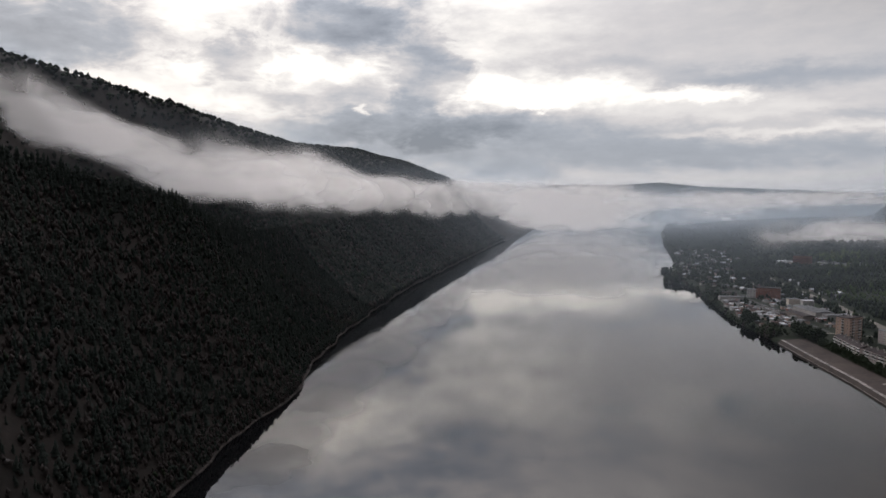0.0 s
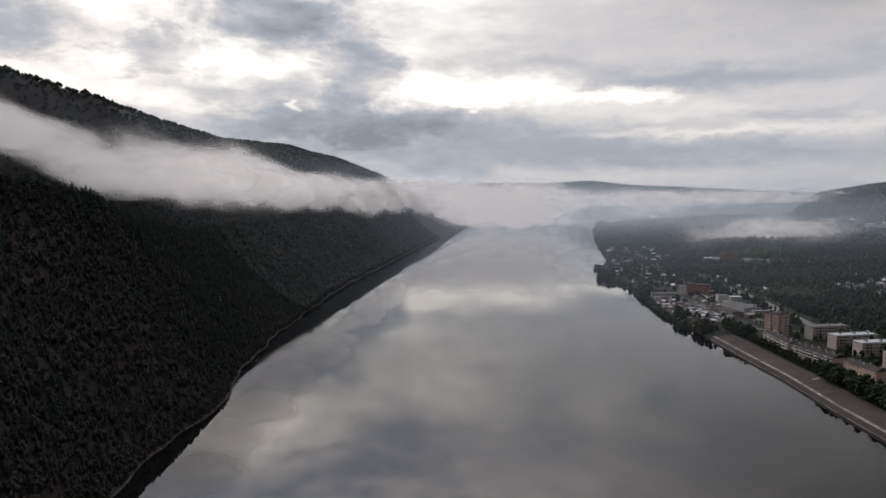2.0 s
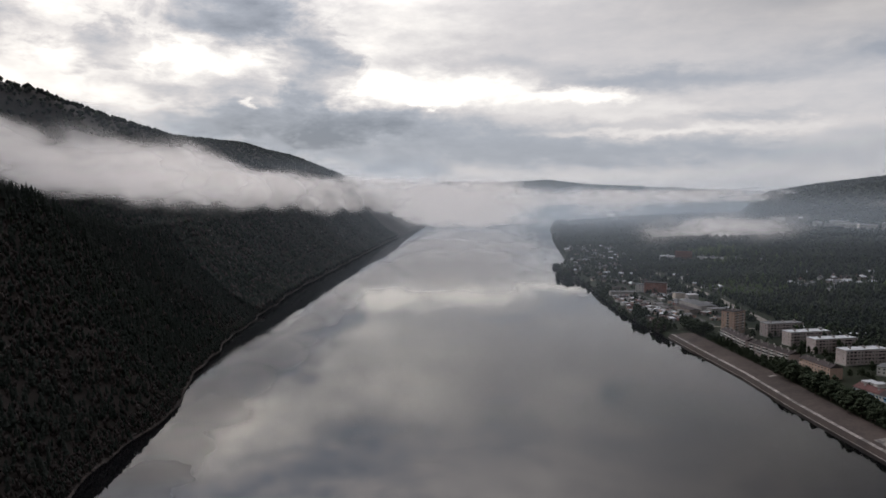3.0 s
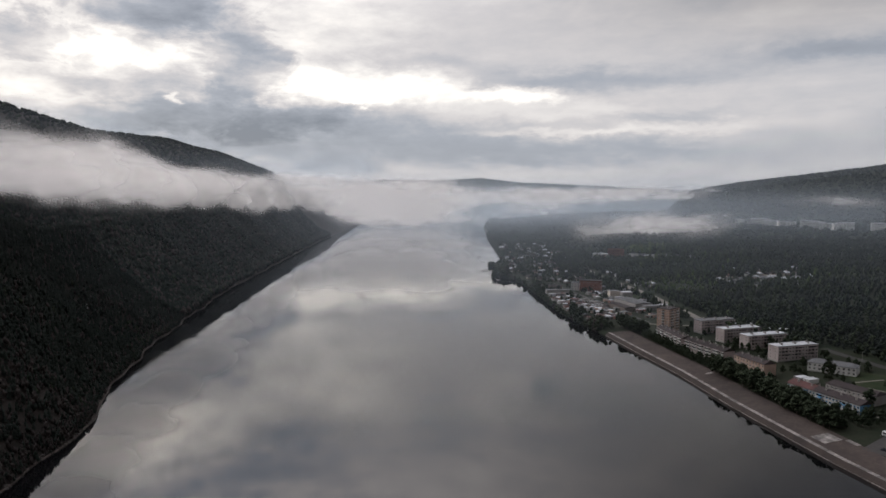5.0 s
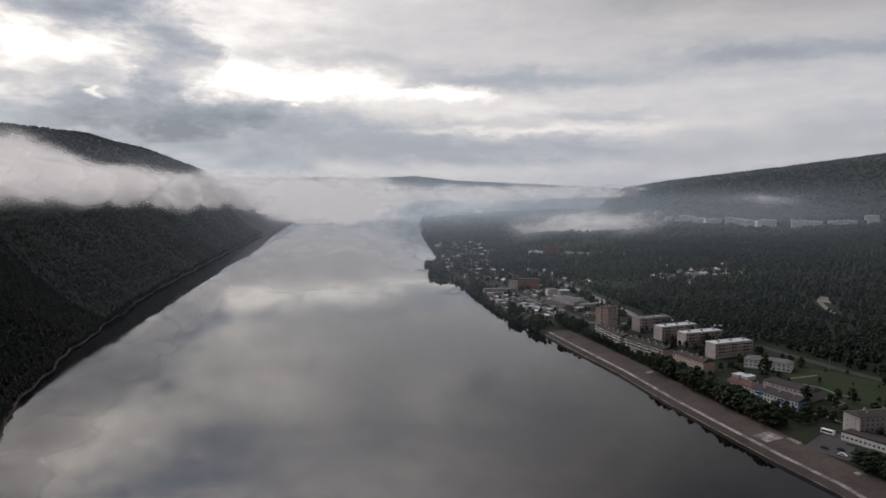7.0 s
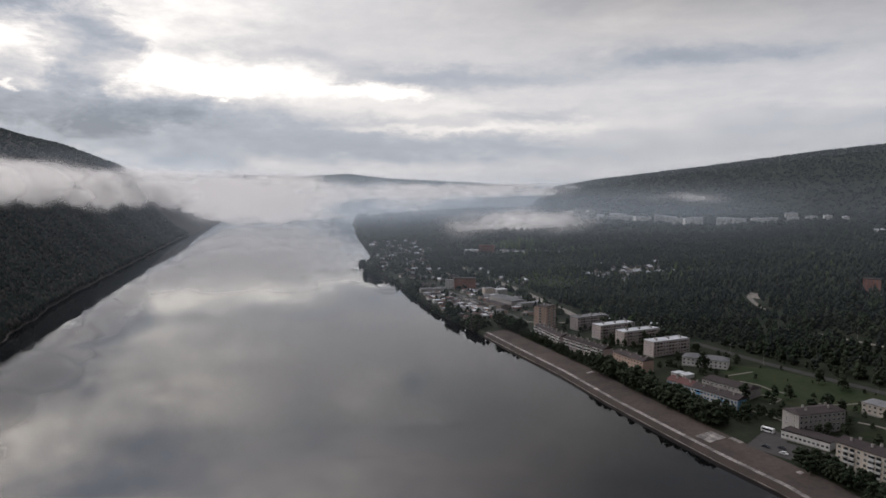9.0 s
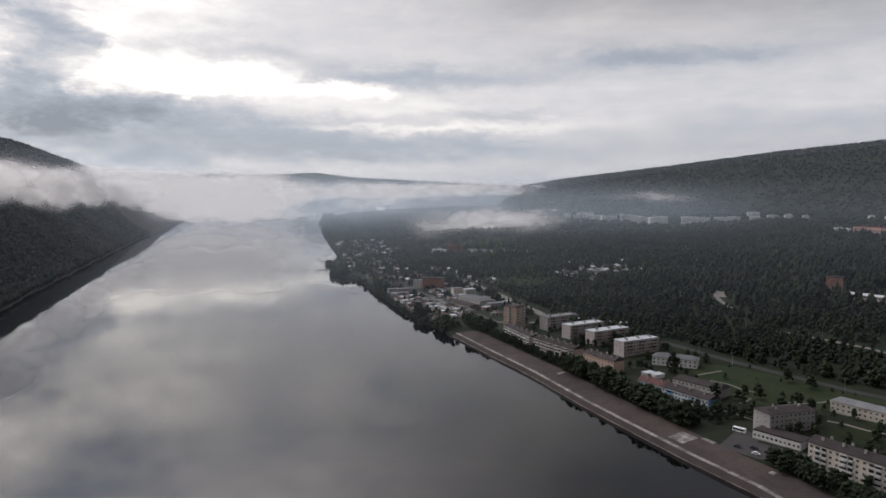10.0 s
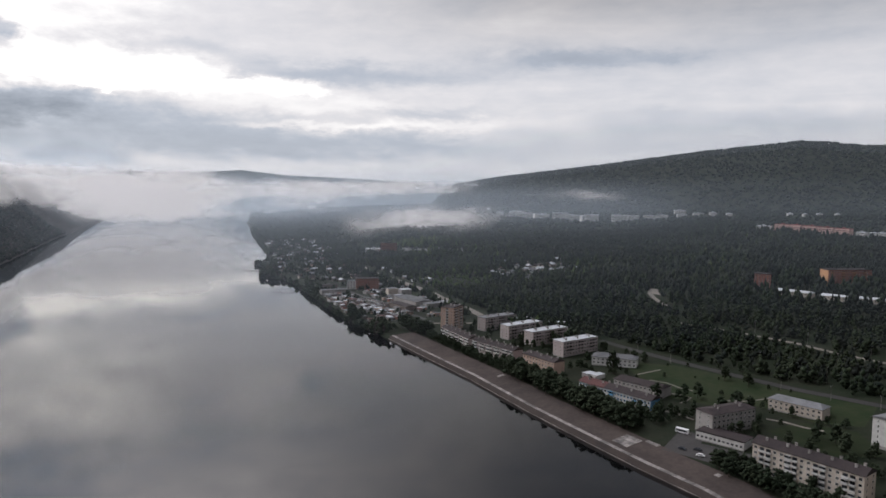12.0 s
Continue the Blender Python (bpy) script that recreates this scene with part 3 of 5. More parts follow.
def gather(pieces):
    vs, fs, off = [], [], 0
    for v, f in pieces:
        vs.append(v)
        fs.append(f + off)
        off += len(v)
    return np.concatenate(vs), np.concatenate(fs)


def wood_template(rng, lumps=6, wide=0.2, tip=None):
    """A forest tree from afar: small bunches of leaves heaped into a tall, ragged crown."""
    tip = rng.uniform(0.35, 0.8) if tip is None else tip
    out = []
    for k in range(lumps):
        z = 0.22 + 0.68 * (k + 0.5) / lumps + rng.uniform(-0.04, 0.04)
        full = wide * (1 - tip * abs(2 * z - 0.9) ** 1.5)
        a, r = rng.uniform(0, 6.283), full * rng.uniform(0.15, 0.75)
        out.append(clump(rng, LUMP, (r * math.cos(a), r * math.sin(a), z), full * rng.uniform(0.5, 0.85), rng.uniform(0.75, 1.25) / lumps, 0.3, 0.3))
    return gather(out)


def crown_template(rng, lumps=8, cards=120, spread=0.30, size=0.13, low=0.26, leaf=0.022):
    """A broad crown: uneven bunches with loose sprays of leaves round them and gaps between."""
    out, centres = [], []
    for _ in range(lumps):
        a, z = rng.uniform(0, 6.283), rng.uniform(low, 0.9)
        r = spread * rng.uniform(0.1, 0.85) * (1.3 - z)
        c = np.array([r * math.cos(a), r * math.sin(a), z])
        s = size * rng.uniform(0.7, 1.3)
        centres.append((c, s))
        out.append(clump(rng, LUMP, c, s, s * rng.uniform(0.8, 1.2), 0.2, 0.3))
    v, f = [], []
    for _ in range(cards):
        c, s = centres[rng.integers(len(centres))]
        d = rng.normal(0, 1, 3)
        c = c + d / np.linalg.norm(d) * s * rng.uniform(0.85, 1.35)
        f.append((len(v), len(v) + 1, len(v) + 2))
        v += [c + rng.normal(0, leaf, 3) for _ in range(3)]
    if cards:
        out.append((np.array(v), np.array(f)))
    return gather(out)


def scatter(name, templates, pts, heights, widths, mats, label, rng, slots=None, soft_crowns=False):
    vs, fs, ss, off = [], [], [], 0
    which = rng.integers(len(templates), size=len(pts))
    for k, (tv, tf) in enumerate(templates):
        sel = np.where(which == k)[0]
        if not len(sel):
            continue
        a = rng.uniform(0, 6.283, len(sel))
        ca, sa = np.cos(a)[:, None], np.sin(a)[:, None]
        w, h = (widths[sel] * heights[sel])[:, None], heights[sel][:, None]
        x = (tv[None, :, 0] * ca - tv[None, :, 1] * sa) * w + pts[sel, 0][:, None]
        y = (tv[None, :, 0] * sa + tv[None, :, 1] * ca) * w + pts[sel, 1][:, None]
        z = tv[None, :, 2] * h + pts[sel, 2][:, None]
        vs.append(np.stack([x, y, z], -1).reshape(-1, 3))
        fs.append((tf[None] + (np.arange(len(sel)) * len(tv))[:, None, None]).reshape(-1, 3) + off)
        ss.append(np.repeat(slots[sel] if slots is not None else np.zeros(len(sel), int), len(tf)))
        off += len(sel) * len(tv)
    ob = new(name, quick_mesh(name, np.concatenate(vs), np.concatenate(fs), mats, np.concatenate(ss), smooth_faces=soft_crowns))
    return tagged(ob, label, "trees", kind="stuff")


def on_ground(x, y, sink=0.3):
    return np.stack([x, y, ground_z(x, y) - sink], 1)


def woods_on_slope():
    rng = np.random.default_rng(11)
    con = [conifer_template(rng, 4, 5) for _ in range(8)]
    dec = [wood_template(rng, 3, 0.27) for _ in range(12)]
    # near slope: thin on the stony ribs, close in the gullies between them
    n = 34000
    y = rng.uniform(90, 900, n)
    e = np.where(rng.random(n) < 0.07, rng.uniform(1.5, 10, n), rng.uniform(3, 300, n))
    x = shore_left(y) - e
    patch = rolling(x * 1.3, y * 1.3, 4, 16)
    rib = rolling(x * 0.35, y * 1.6, 6, 22)
    keep = (rib + 0.5 * rng.normal(0, 1, n) < 1.0) | (e < 8)
    x, y, patch, e, rib = x[keep], y[keep], patch[keep], e[keep], rib[keep]
    leafy = patch + rng.normal(0, 0.6, len(x)) + np.where(e < 14, 1.0, 0.0) > -0.15
    p = on_ground(x, y, 0.8)
    h = rng.uniform(5, 9.5, len(x)) * np.where(e < 12, 0.7, 1.0) * np.where(rib > 0.7, 0.6, 1.0)
    scatter("slope_conifers", con, p[~leafy], h[~leafy], rng.uniform(1.1, 1.6, (~leafy).sum()), [M["dark_foliage"]], "dark pines and larches on a steep rocky slope", rng)
    # most broadleaf crowns take the darker conifer colour, painting in the slope's shade
    kind = np.where(rib[leafy] + rng.normal(0, 0.7, leafy.sum()) > 0.15, 1, np.where(patch[leafy] + rng.normal(0, 0.4, leafy.sum()) > 0.9, 2, 0))
    scatter("slope_broadleaves", dec, p[leafy], h[leafy] * 0.8, rng.uniform(1.0, 1.4, leafy.sum()), [M["dark_foliage"], M["scrub"], M["leaves"]], "green and brownish broadleaf trees on a steep slope", rng, kind, soft_crowns=True)
    # tall trees on the crest of the spur
    k = 620
    y = rng.uniform(200, 640, k)
    es = np.interp(y, [-600, 200, 350, 470, 560, 700], [200, 200, 190, 126, 123, 120])
    scatter("crest_conifers", con, on_ground(shore_left(y) - es + rng.normal(0, 9, k), y), rng.uniform(7, 15, k), rng.uniform(0.9, 1.4, k), [M["dark_foliage"]], "tall pines along the crest of the spur", rng)
    k = 28000
    y = 800 + 1500 * rng.random(k) ** 1.4
    e = rng.uniform(2, 230, k)
    far = [clump(rng, LUMP, (0, 0, 0.5), 0.28, 0.5, 0.5, 0.3) for _ in range(8)]
    scatter("bank_woods", far, on_ground(shore_left(y) - e, y), rng.uniform(5, 10, k), rng.uniform(0.9, 1.5, k), [M["dark_foliage"], M["leaves"], M["scrub"]], "dark forest on the steep bank", rng, rng.choice(3, k, p=[0.72, 0.03, 0.25]), soft_crowns=True)
    # farther along the bank and up to the ridge
    n = 17000
    y = rng.uniform(90, 3200, n)
    e = np.where(y < 900, rng.uniform(290, 620, n), rng.uniform(200, 620, n))
    p = on_ground(shore_left(y) - e, y)
    scatter("ridge_woods", far, p, rng.uniform(4, 8.5, n), rng.uniform(1.2, 2.4, n), [M["dark_foliage"], M["leaves"]], "dark forest along the mountain ridge", rng, (rng.random(n) < 0.35).astype(int), soft_crowns=True)
    # blocks of stone that break through on the ribs and at the water's edge
    n = 5200
    y = rng.uniform(120, 900, n)
    e = np.where(rng.random(n) < 0.35, rng.uniform(0.2, 3.0, n), rng.uniform(6, 200, n))
    x = shore_left(y) - e
    ok = (rolling(x * 0.35, y * 1.6, 6, 22) > 0.75) | (e < 3.1)
    x, y, e = x[ok], y[ok], e[ok]
    stones = [clump(rng, LUMP, (0, 0, 0.2), 0.8, 0.6, 0.1, 0.4) for _ in range(8)]
    rocks = scatter("slope_rocks", stones, on_ground(x, y), np.where(e < 3.1, rng.uniform(0.4, 1.1, len(x)), rng.uniform(1.0, 3.6, len(x))), rng.uniform(0.8, 1.6, len(x)), [M["rock"]], "dark weathered rocks showing on the steep slope", rng)
    tagged(rocks, category="rocks")


woods_on_slope()


def woods_on_terrace():
    rng = np.random.default_rng(12)
    dec = [wood_template(rng, 6, 0.21) for _ in range(16)]
    plain = [wood_template(rng, 3, 0.22) for _ in range(16)]
    n = 24000
    y = rng.uniform(150, 1500, n)
    d = 110 + 900 * rng.random(n) ** 1.3
    x = shore_right(y) + d
    ok = np.array([not clear_of_trees(a, b) for a, b in zip(x, y)])
    ok &= (y > 620) | (x > np.interp(y, [150, 330, 395, 446, 491, 537, 620], [470, 428, 389, 365, 350, 336, 316]))
    x, y = x[ok], y[ok]
    patch = rolling(x * 1.1, y * 1.1, 3, 16)
    # greener near the town, dark pines farther in
    deep = smooth((x - shore_right(y) - 260) / 220)
    h = rng.uniform(7, 14.5, len(x)) * (1 + 0.2 * patch)
    open_land = np.maximum(np.exp(-((x - 405) / 55) ** 2 - ((y - 1010) / 55) ** 2), np.exp(-((x - 275) / 50) ** 2 - ((y - 1340) / 80) ** 2))
    h = h * (1 - 0.62 * np.maximum(open_land, np.exp(-((x - 285) / 55) ** 2 - ((y - 985) / 75) ** 2)))
    bright = 1.6 * np.exp(-((x - 288) / 48) ** 2 - ((y - 985) / 65) ** 2)
    kind = np.where(patch + rng.normal(0, 0.35, len(x)) + bright > 0.72 + deep, 2, (rng.random(len(x)) + 0.4 * patch < 0.25 + 0.6 * deep).astype(int))
    wide = rng.uniform(1.1, 1.7, len(x))
    near = np.hypot(x, y) < 850
    for name, kit, sel in (("terrace_woods", dec, near), ("inner_woods", plain, ~near)):
        scatter(name, kit, on_ground(x[sel], y[sel], 0.8), h[sel], wide[sel], [M["leaves"], M["dark_foliage"], M["fresh"]], "dark green mixed woods behind the town", rng, kind[sel], soft_crowns=True)
    small = [clump(rng, LUMP, (0, 0, 0.5), 0.28, 0.5, 0.5, 0.3) for _ in range(8)]
    n = 36000
    y = rng.uniform(900, 3600, n)
    d = np.where(y > 1850, 12, 150) + 2200 * rng.random(n) ** np.where(y > 1850, 1.4, 1.0)
    x = shore_right(y) + d
    ok = (np.hypot(x, y) > 1300)
    x, y = x[ok], y[ok]
    ok = np.array([not clear_of_trees(a, b) for a, b in zip(x, y)])
    x, y = x[ok], y[ok]
    scatter("far_woods", small, on_ground(x, y), rng.uniform(5, 10, len(x)), rng.uniform(1.6, 2.8, len(x)), [M["leaves"], M["dark_foliage"]], "dark forest on the hills beyond the town", rng,
            (rng.random(len(x)) < 0.85).astype(int), soft_crowns=True)



# ---- building kit ----
class Solid:
    """Boxes and faces gathered into one mesh, each with its material slot."""

    def __init__(self):
        self.v, self.f, self.m = [], [], []

    def box(self, x0, x1, y0, y1, z0, z1, slot=0, top=None):
        """A box; top = (inset x, inset y) draws its upper face in."""
        ix, iy = top or (0, 0)
        b = len(self.v)
        self.v += [(x0, y0, z0), (x1, y0, z0), (x1, y1, z0), (x0, y1, z0),
                   (x0 + ix, y0 + iy, z1), (x1 - ix, y0 + iy, z1), (x1 - ix, y1 - iy, z1), (x0 + ix, y1 - iy, z1)]
        for q in ((3, 2, 1, 0), (4, 5, 6, 7), (0, 1, 5, 4), (1, 2, 6, 5), (2, 3, 7, 6), (3, 0, 4, 7)):
            self.f.append(tuple(b + i for i in q))
            self.m.append(slot)
        return self

    def gable(self, x0, x1, y0, y1, z0, rise, slot=0, hip=0.0, thick=0.15):
        """A pitched roof along x, with hips drawn in at its ends and eaves of some thickness."""
        b, ym = len(self.v), 0.5 * (y0 + y1)
        self.v += [(x0, y0, z0), (x1, y0, z0), (x1, y1, z0), (x0, y1, z0), (x0, y0, z0 + thick), (x1, y0, z0 + thick), (x1, y1, z0 + thick), (x0, y1, z0 + thick),
                   (x0 + hip, ym, z0 + rise), (x1 - hip, ym, z0 + rise)]
        for q in ((3, 2, 1, 0), (0, 1, 5, 4), (1, 2, 6, 5), (2, 3, 7, 6), (3, 0, 4, 7), (4, 5, 9, 8), (6, 7, 8, 9), (5, 6, 9), (7, 4, 8)):
            self.f.append(tuple(b + i for i in q))
            self.m.append(slot)
        return self

    def tube(self, p, q, r0, r1, n=6, slot=0):
        p, q = Vector(p), Vector(q)
        a = (q - p).normalized()
        s = a.orthogonal().normalized()
        t = a.cross(s)
        b = len(self.v)
        for c, r in ((p, r0), (q, r1)):
            self.v += [tuple(c + r * (math.cos(6.2832 * i / n) * s + math.sin(6.2832 * i / n) * t)) for i in range(n)]
        for i in range(n):
            j = (i + 1) % n
            self.f.append((b + i, b + j, b + n + j, b + n + i))
            self.m.append(slot)
        self.f += [tuple(b + i for i in range(n))[::-1], tuple(b + n + i for i in range(n))]
        self.m += [slot, slot]
        return self

    def mesh(self, name, *mats):
        me = mesh_of(name, self.v, self.f, mats)
        me.polygons.foreach_set("material_index", self.m)
        return me


def part(name, me, parent, label="", at=None):
    ob = new(name, me)
    ob.parent = parent
    if at is not None:
        ob.matrix_basis = at
    return tagged(ob, label) if label else ob


def window_mesh(w, h, frame_mat):
    s = Solid()
    s.box(-w / 2, w / 2, -0.05, 0.06, 0, h, 0)
    s.box(-w / 2 + 0.12, -0.04, -0.075, -0.05, 0.12, h - 0.12, 1)
    s.box(0.04, w / 2 - 0.12, -0.075, -0.05, 0.12, h - 0.12, 1)
    return s.mesh("window", frame_mat, M["glass"])


def balcony_mesh(w, deep, front):
    s = Solid()
    s.box(-w / 2, w / 2, -deep, 0.05, -0.12, 0.04, 0)
    s.box(-w / 2, w / 2, -deep, -deep + 0.07, 0.04, 1.05, 1)
    s.box(-w / 2, -w / 2 + 0.07, -deep + 0.07, 0.05, 0.04, 1.05, 1)
    s.box(w / 2 - 0.07, w / 2, -deep + 0.07, 0.05, 0.04, 1.05, 1)
    s.box(-w / 2 + 0.3, w / 2 - 0.3, -0.06, 0.0, 0.1, 2.15, 2)
    return s.mesh("balcony", M["concrete"], front, M["glass"])


def glazed_balcony_mesh(w, deep, front):
    s = Solid()
    s.box(-w / 2, w / 2, -deep, 0.05, -0.12, 1.05, 0)
    s.box(-w / 2 + 0.05, w / 2 - 0.05, -deep + 0.05, 0.05, 1.05, 2.2, 1)
    s.box(-w / 2, w / 2, -deep, 0.05, 2.2, 2.3, 0)
    return s.mesh("balcony", front, M["glass"])


def put(thing, x, y, angle, sink=0.8, z=None):
    thing.matrix_basis = pose(x, y, float(ground_z(x, y)) - sink if z is None else z, 0, 0, angle)
    return thing


FOOTPRINTS = []


def apartment_block(x, y, angle, L, W, storeys, wall="panel", roof="whiteroof", label="", pitched=0.0, hip=0.0, balconies=(), bay=3.2, storey=2.8,
                    front="white", frame_mat="white", ends=0, stacks=0, name="apartment_block", rng=None, glazed=0.4, end_wall=None, back=True, doors=True, base_z=None, category="building", end_balconies=False):
    """A block of flats: walls, roof, each window, each balcony, each chimney, each door. x runs along its length, -y is its front."""
    rng = rng or random.Random(int(x * 7 + y))
    b = new(name)
    plinth, H = 1.6, 1.6 + storeys * storey + 0.3
    s = Solid()
    s.box(-L / 2 - 0.06, L / 2 + 0.06, -W / 2 - 0.06, W / 2 + 0.06, -0.6, plinth - 0.3, 1)
    s.box(-L / 2, L / 2, -W / 2, W / 2, plinth - 0.3, H, 0)
    if end_wall:
        s.box(-L / 2 - 0.05, -L / 2, -W / 2, W / 2, plinth - 0.3, H, 2)
        s.box(L / 2, L / 2 + 0.05, -W / 2, W / 2, plinth - 0.3, H, 2)
    part("wall", s.mesh("wall", M[wall], M["grey"], M[end_wall or wall]), b)
    s = Solid()
    if pitched:
        s.gable(-L / 2 - 0.5, L / 2 + 0.5, -W / 2 - 0.5, W / 2 + 0.5, H, pitched, 0, hip)
    else:
        s.box(-L / 2 - 0.25, L / 2 + 0.25, -W / 2 - 0.25, W / 2 + 0.25, H, H + 0.35, 0)
        s.box(-L / 2 - 0.25, L / 2 + 0.25, -W / 2 - 0.25, -W / 2, H + 0.35, H + 0.7, 0)
        s.box(-L / 2 - 0.25, L / 2 + 0.25, W / 2, W / 2 + 0.25, H + 0.35, H + 0.7, 0)
    r = part("roof", s.mesh("roof", M[roof]), b)
    top = H + (pitched * 0.55 if pitched else 0.3)
    if stacks:
        cm = Solid().box(-0.55, 0.55, -0.4, 0.4, -0.5, 1.7, 0).box(-0.65, 0.65, -0.5, 0.5, 1.7, 1.9, 1).mesh("chimney", M["grey"], M["concrete"])
        for i in range(stacks):
            cx = -L / 2 + L * (i + 0.5) / stacks
            part("chimney", cm, r, at=pose(cx, -W * 0.18, top))
            part("chimney", cm, r, at=pose(cx + 2.0, W * 0.18, top))
    wm, narrow = window_mesh(1.55, 1.45, M[frame_mat]), window_mesh(0.9, 1.45, M[frame_mat])
    bm, gm = balcony_mesh(2.9, 1.0, M[front]), glazed_balcony_mesh(2.9, 1.0, M[front])
    n = max(2, int(L / bay))
    sides = [(-1, 0)] + ([(1, 180)] if back else [])
    for sgn, turn in sides:
        for k in range(n):
            cx = -L / 2 + L * (k + 0.5) / n
            has_balcony = balconies and (k % balconies[0]) in balconies[1:]
            for f in range(storeys):
                z = plinth + f * storey
                if has_balcony and f > 0:
                    part("balcony", gm if rng.random() < glazed else bm, b, at=pose(cx, sgn * W / 2, z, 0, 0, turn))
                else:
                    part("window", wm, b, at=pose(cx, sgn * W / 2, z + 0.75, 0, 0, turn))
        if doors:
            dm = Solid().box(-0.7, 0.7, -0.06, 0.03, 0, 2.1, 0).box(-1.3, 1.3, -1.2, 0.0, 2.35, 2.5, 1).mesh("door", M["oldwood"], M["concrete"])
            if sgn > 0:
                for k in range(max(1, int(L / 16))):
                    part("door", dm, b, at=pose(-L / 2 + (k + 0.5) * L / max(1, int(L / 16)), W / 2, 0.6, 0, 0, 180))
    for k in range(ends):
        cy = -W / 2 + W * (k + 0.5) / ends
        for f in range(storeys):
            for sx, turn in ((-1, -90), (1, 90)):
                if end_balconies and k == 1 and f > 0:
                    part("balcony", bm, b, at=pose(sx * L / 2, cy, plinth + f * storey, 0, 0, turn))
                    continue
                part("window", narrow, b, at=pose(sx * L / 2 + (0.05 * sx if end_wall else 0), cy, plinth + f * storey + 0.75, 0, 0, turn))
    put(b, x, y, angle, 0.9, base_z)
    FOOTPRINTS.append((x, y, radians(angle), L / 2 + 4, W / 2 + 4))
    return tagged(b, label, category)


def cottage(x, y, angle, L, W, h, wall, roof, label, chimney=True, name="house", category="house"):
    b = new(name)
    part("wall", Solid().box(-L / 2, L / 2, -W / 2, W / 2, -0.5, h).mesh("wall", M[wall]), b)
    r = part("roof", Solid().gable(-L / 2 - 0.4, L / 2 + 0.4, -W / 2 - 0.4, W / 2 + 0.4, h, W * 0.34).mesh("roof", M[roof]), b)
    wm = window_mesh(1.1, 1.2, M["white"])
    for k in range(2):
        part("window", wm, b, at=pose(-L / 4 + k * L / 2, -W / 2, 1.0))
    part("window", wm, b, at=pose(-L / 2, 0, 1.0, 0, 0, -90))
    if chimney:
        part("chimney", Solid().box(-0.35, 0.35, -0.35, 0.35, 0, W * 0.34 + 0.5).mesh("chimney", M["redbrick"]), r, at=pose(L * 0.2, W * 0.1, h))
    put(b, x, y, angle, 0.1)
    FOOTPRINTS.append((x, y, radians(angle), L / 2 + 2, W / 2 + 2))
    return tagged(b, label, category)


def shed(x, y, angle, L, W, h, wall, roof, label, name="shed", doors=0, pitch=0.0):
    b = new(name)
    part("wall", Solid().box(-L / 2, L / 2, -W / 2, W / 2, -0.5, h).mesh("wall", M[wall]), b)
    s = Solid()
    if pitch:
        s.gable(-L / 2 - 0.3, L / 2 + 0.3, -W / 2 - 0.3, W / 2 + 0.3, h, pitch)
    else:
        s.box(-L / 2 - 0.2, L / 2 + 0.2, -W / 2 - 0.2, W / 2 + 0.2, h, h + 0.25, top=(0.1, 0.1))
    part("roof", s.mesh("roof", M[roof]), b)
    if doors:
        dm = Solid().box(-1.2, 1.2, -0.06, 0.02, 0, min(2.3, h - 0.2)).mesh("door", M["metal"])
        for k in range(doors):
            part("door", dm, b, at=pose(-L / 2 + (k + 0.5) * L / doors, -W / 2, 0))
    put(b, x, y, angle, 0.1)
    FOOTPRINTS.append((x, y, radians(angle), L / 2 + 2, W / 2 + 2))
    return tagged(b, label, "shed" if name == "shed" else "garage")


# ---- roads, paths, meadow ----
def ribbon(name, pts, width, mat, label, category, lift=0.12, step=6.0, kind="structure"):
    """A strip laid on the ground along a line of places."""
    line = [Vector((*p, 0)) for p in pts]
    run = []
    for a, b in zip(line, line[1:]):
        k = max(1, int((b - a).length / step))
        run += [a.lerp(b, i / k) for i in range(k)]
    run.append(line[-1])
    vs, fs = [], []
    for i, p in enumerate(run):
        d = (run[min(i + 1, len(run) - 1)] - run[max(i - 1, 0)]).normalized()
        side = Vector((-d.y, d.x, 0)) * width / 2
        for q in (p - side, p, p + side):
            vs.append((q.x, q.y, float(ground_z(q.x, q.y)) + lift))
    for i in range(len(run) - 1):
        for k in (0, 1):
            fs.append((3 * i + k, 3 * i + k + 1, 3 * i + 4 + k, 3 * i + 3 + k)[::-1])
    ob = new(name, mesh_of(name, vs, fs, [mat], True))
    ROADS.append([(p.x, p.y, width / 2) for p in run])
    return tagged(ob, label, category, kind=kind)


ROADS = []


def patch(name, corners, mat, label, category, lift=0.1, cell=7.0):
    """A piece of ground cover inside a ring of corners, draped on the ground."""
    xs, ys = [c[0] for c in corners], [c[1] for c in corners]
    bm = bmesh.new()
    bm.faces.new([bm.verts.new((x, y, 0)) for x, y in corners])
    for axis, lo, hi in ((0, min(xs), max(xs)), (1, min(ys), max(ys))):
        n = int((hi - lo) / cell)
        for i in range(1, n):
            co = [0, 0, 0]
            no = [0, 0, 0]
            co[axis], no[axis] = lo + (hi - lo) * i / n, 1
            bmesh.ops.bisect_plane(bm, geom=bm.verts[:] + bm.edges[:] + bm.faces[:], plane_co=co, plane_no=no)
    bm.normal_update()
    for v in bm.verts:
        v.co.z = float(ground_z(v.co.x, v.co.y)) + lift
    me = bpy.data.meshes.new(name)
    bm.to_mesh(me)
    bm.free()
    me.materials.append(mat)
    PATCHES.append(corners)
    return tagged(new(name, me), label, category, kind="structure")


PATCHES = []


def inside(x, y, ring):
    hit, j = False, len(ring) - 1
    for i in range(len(ring)):
        (xi, yi), (xj, yj) = ring[i], ring[j]
        if (yi > y) != (yj > y) and x < (xj - xi) * (y - yi) / (yj - yi) + xi:
            hit = not hit
        j = i
    return hit


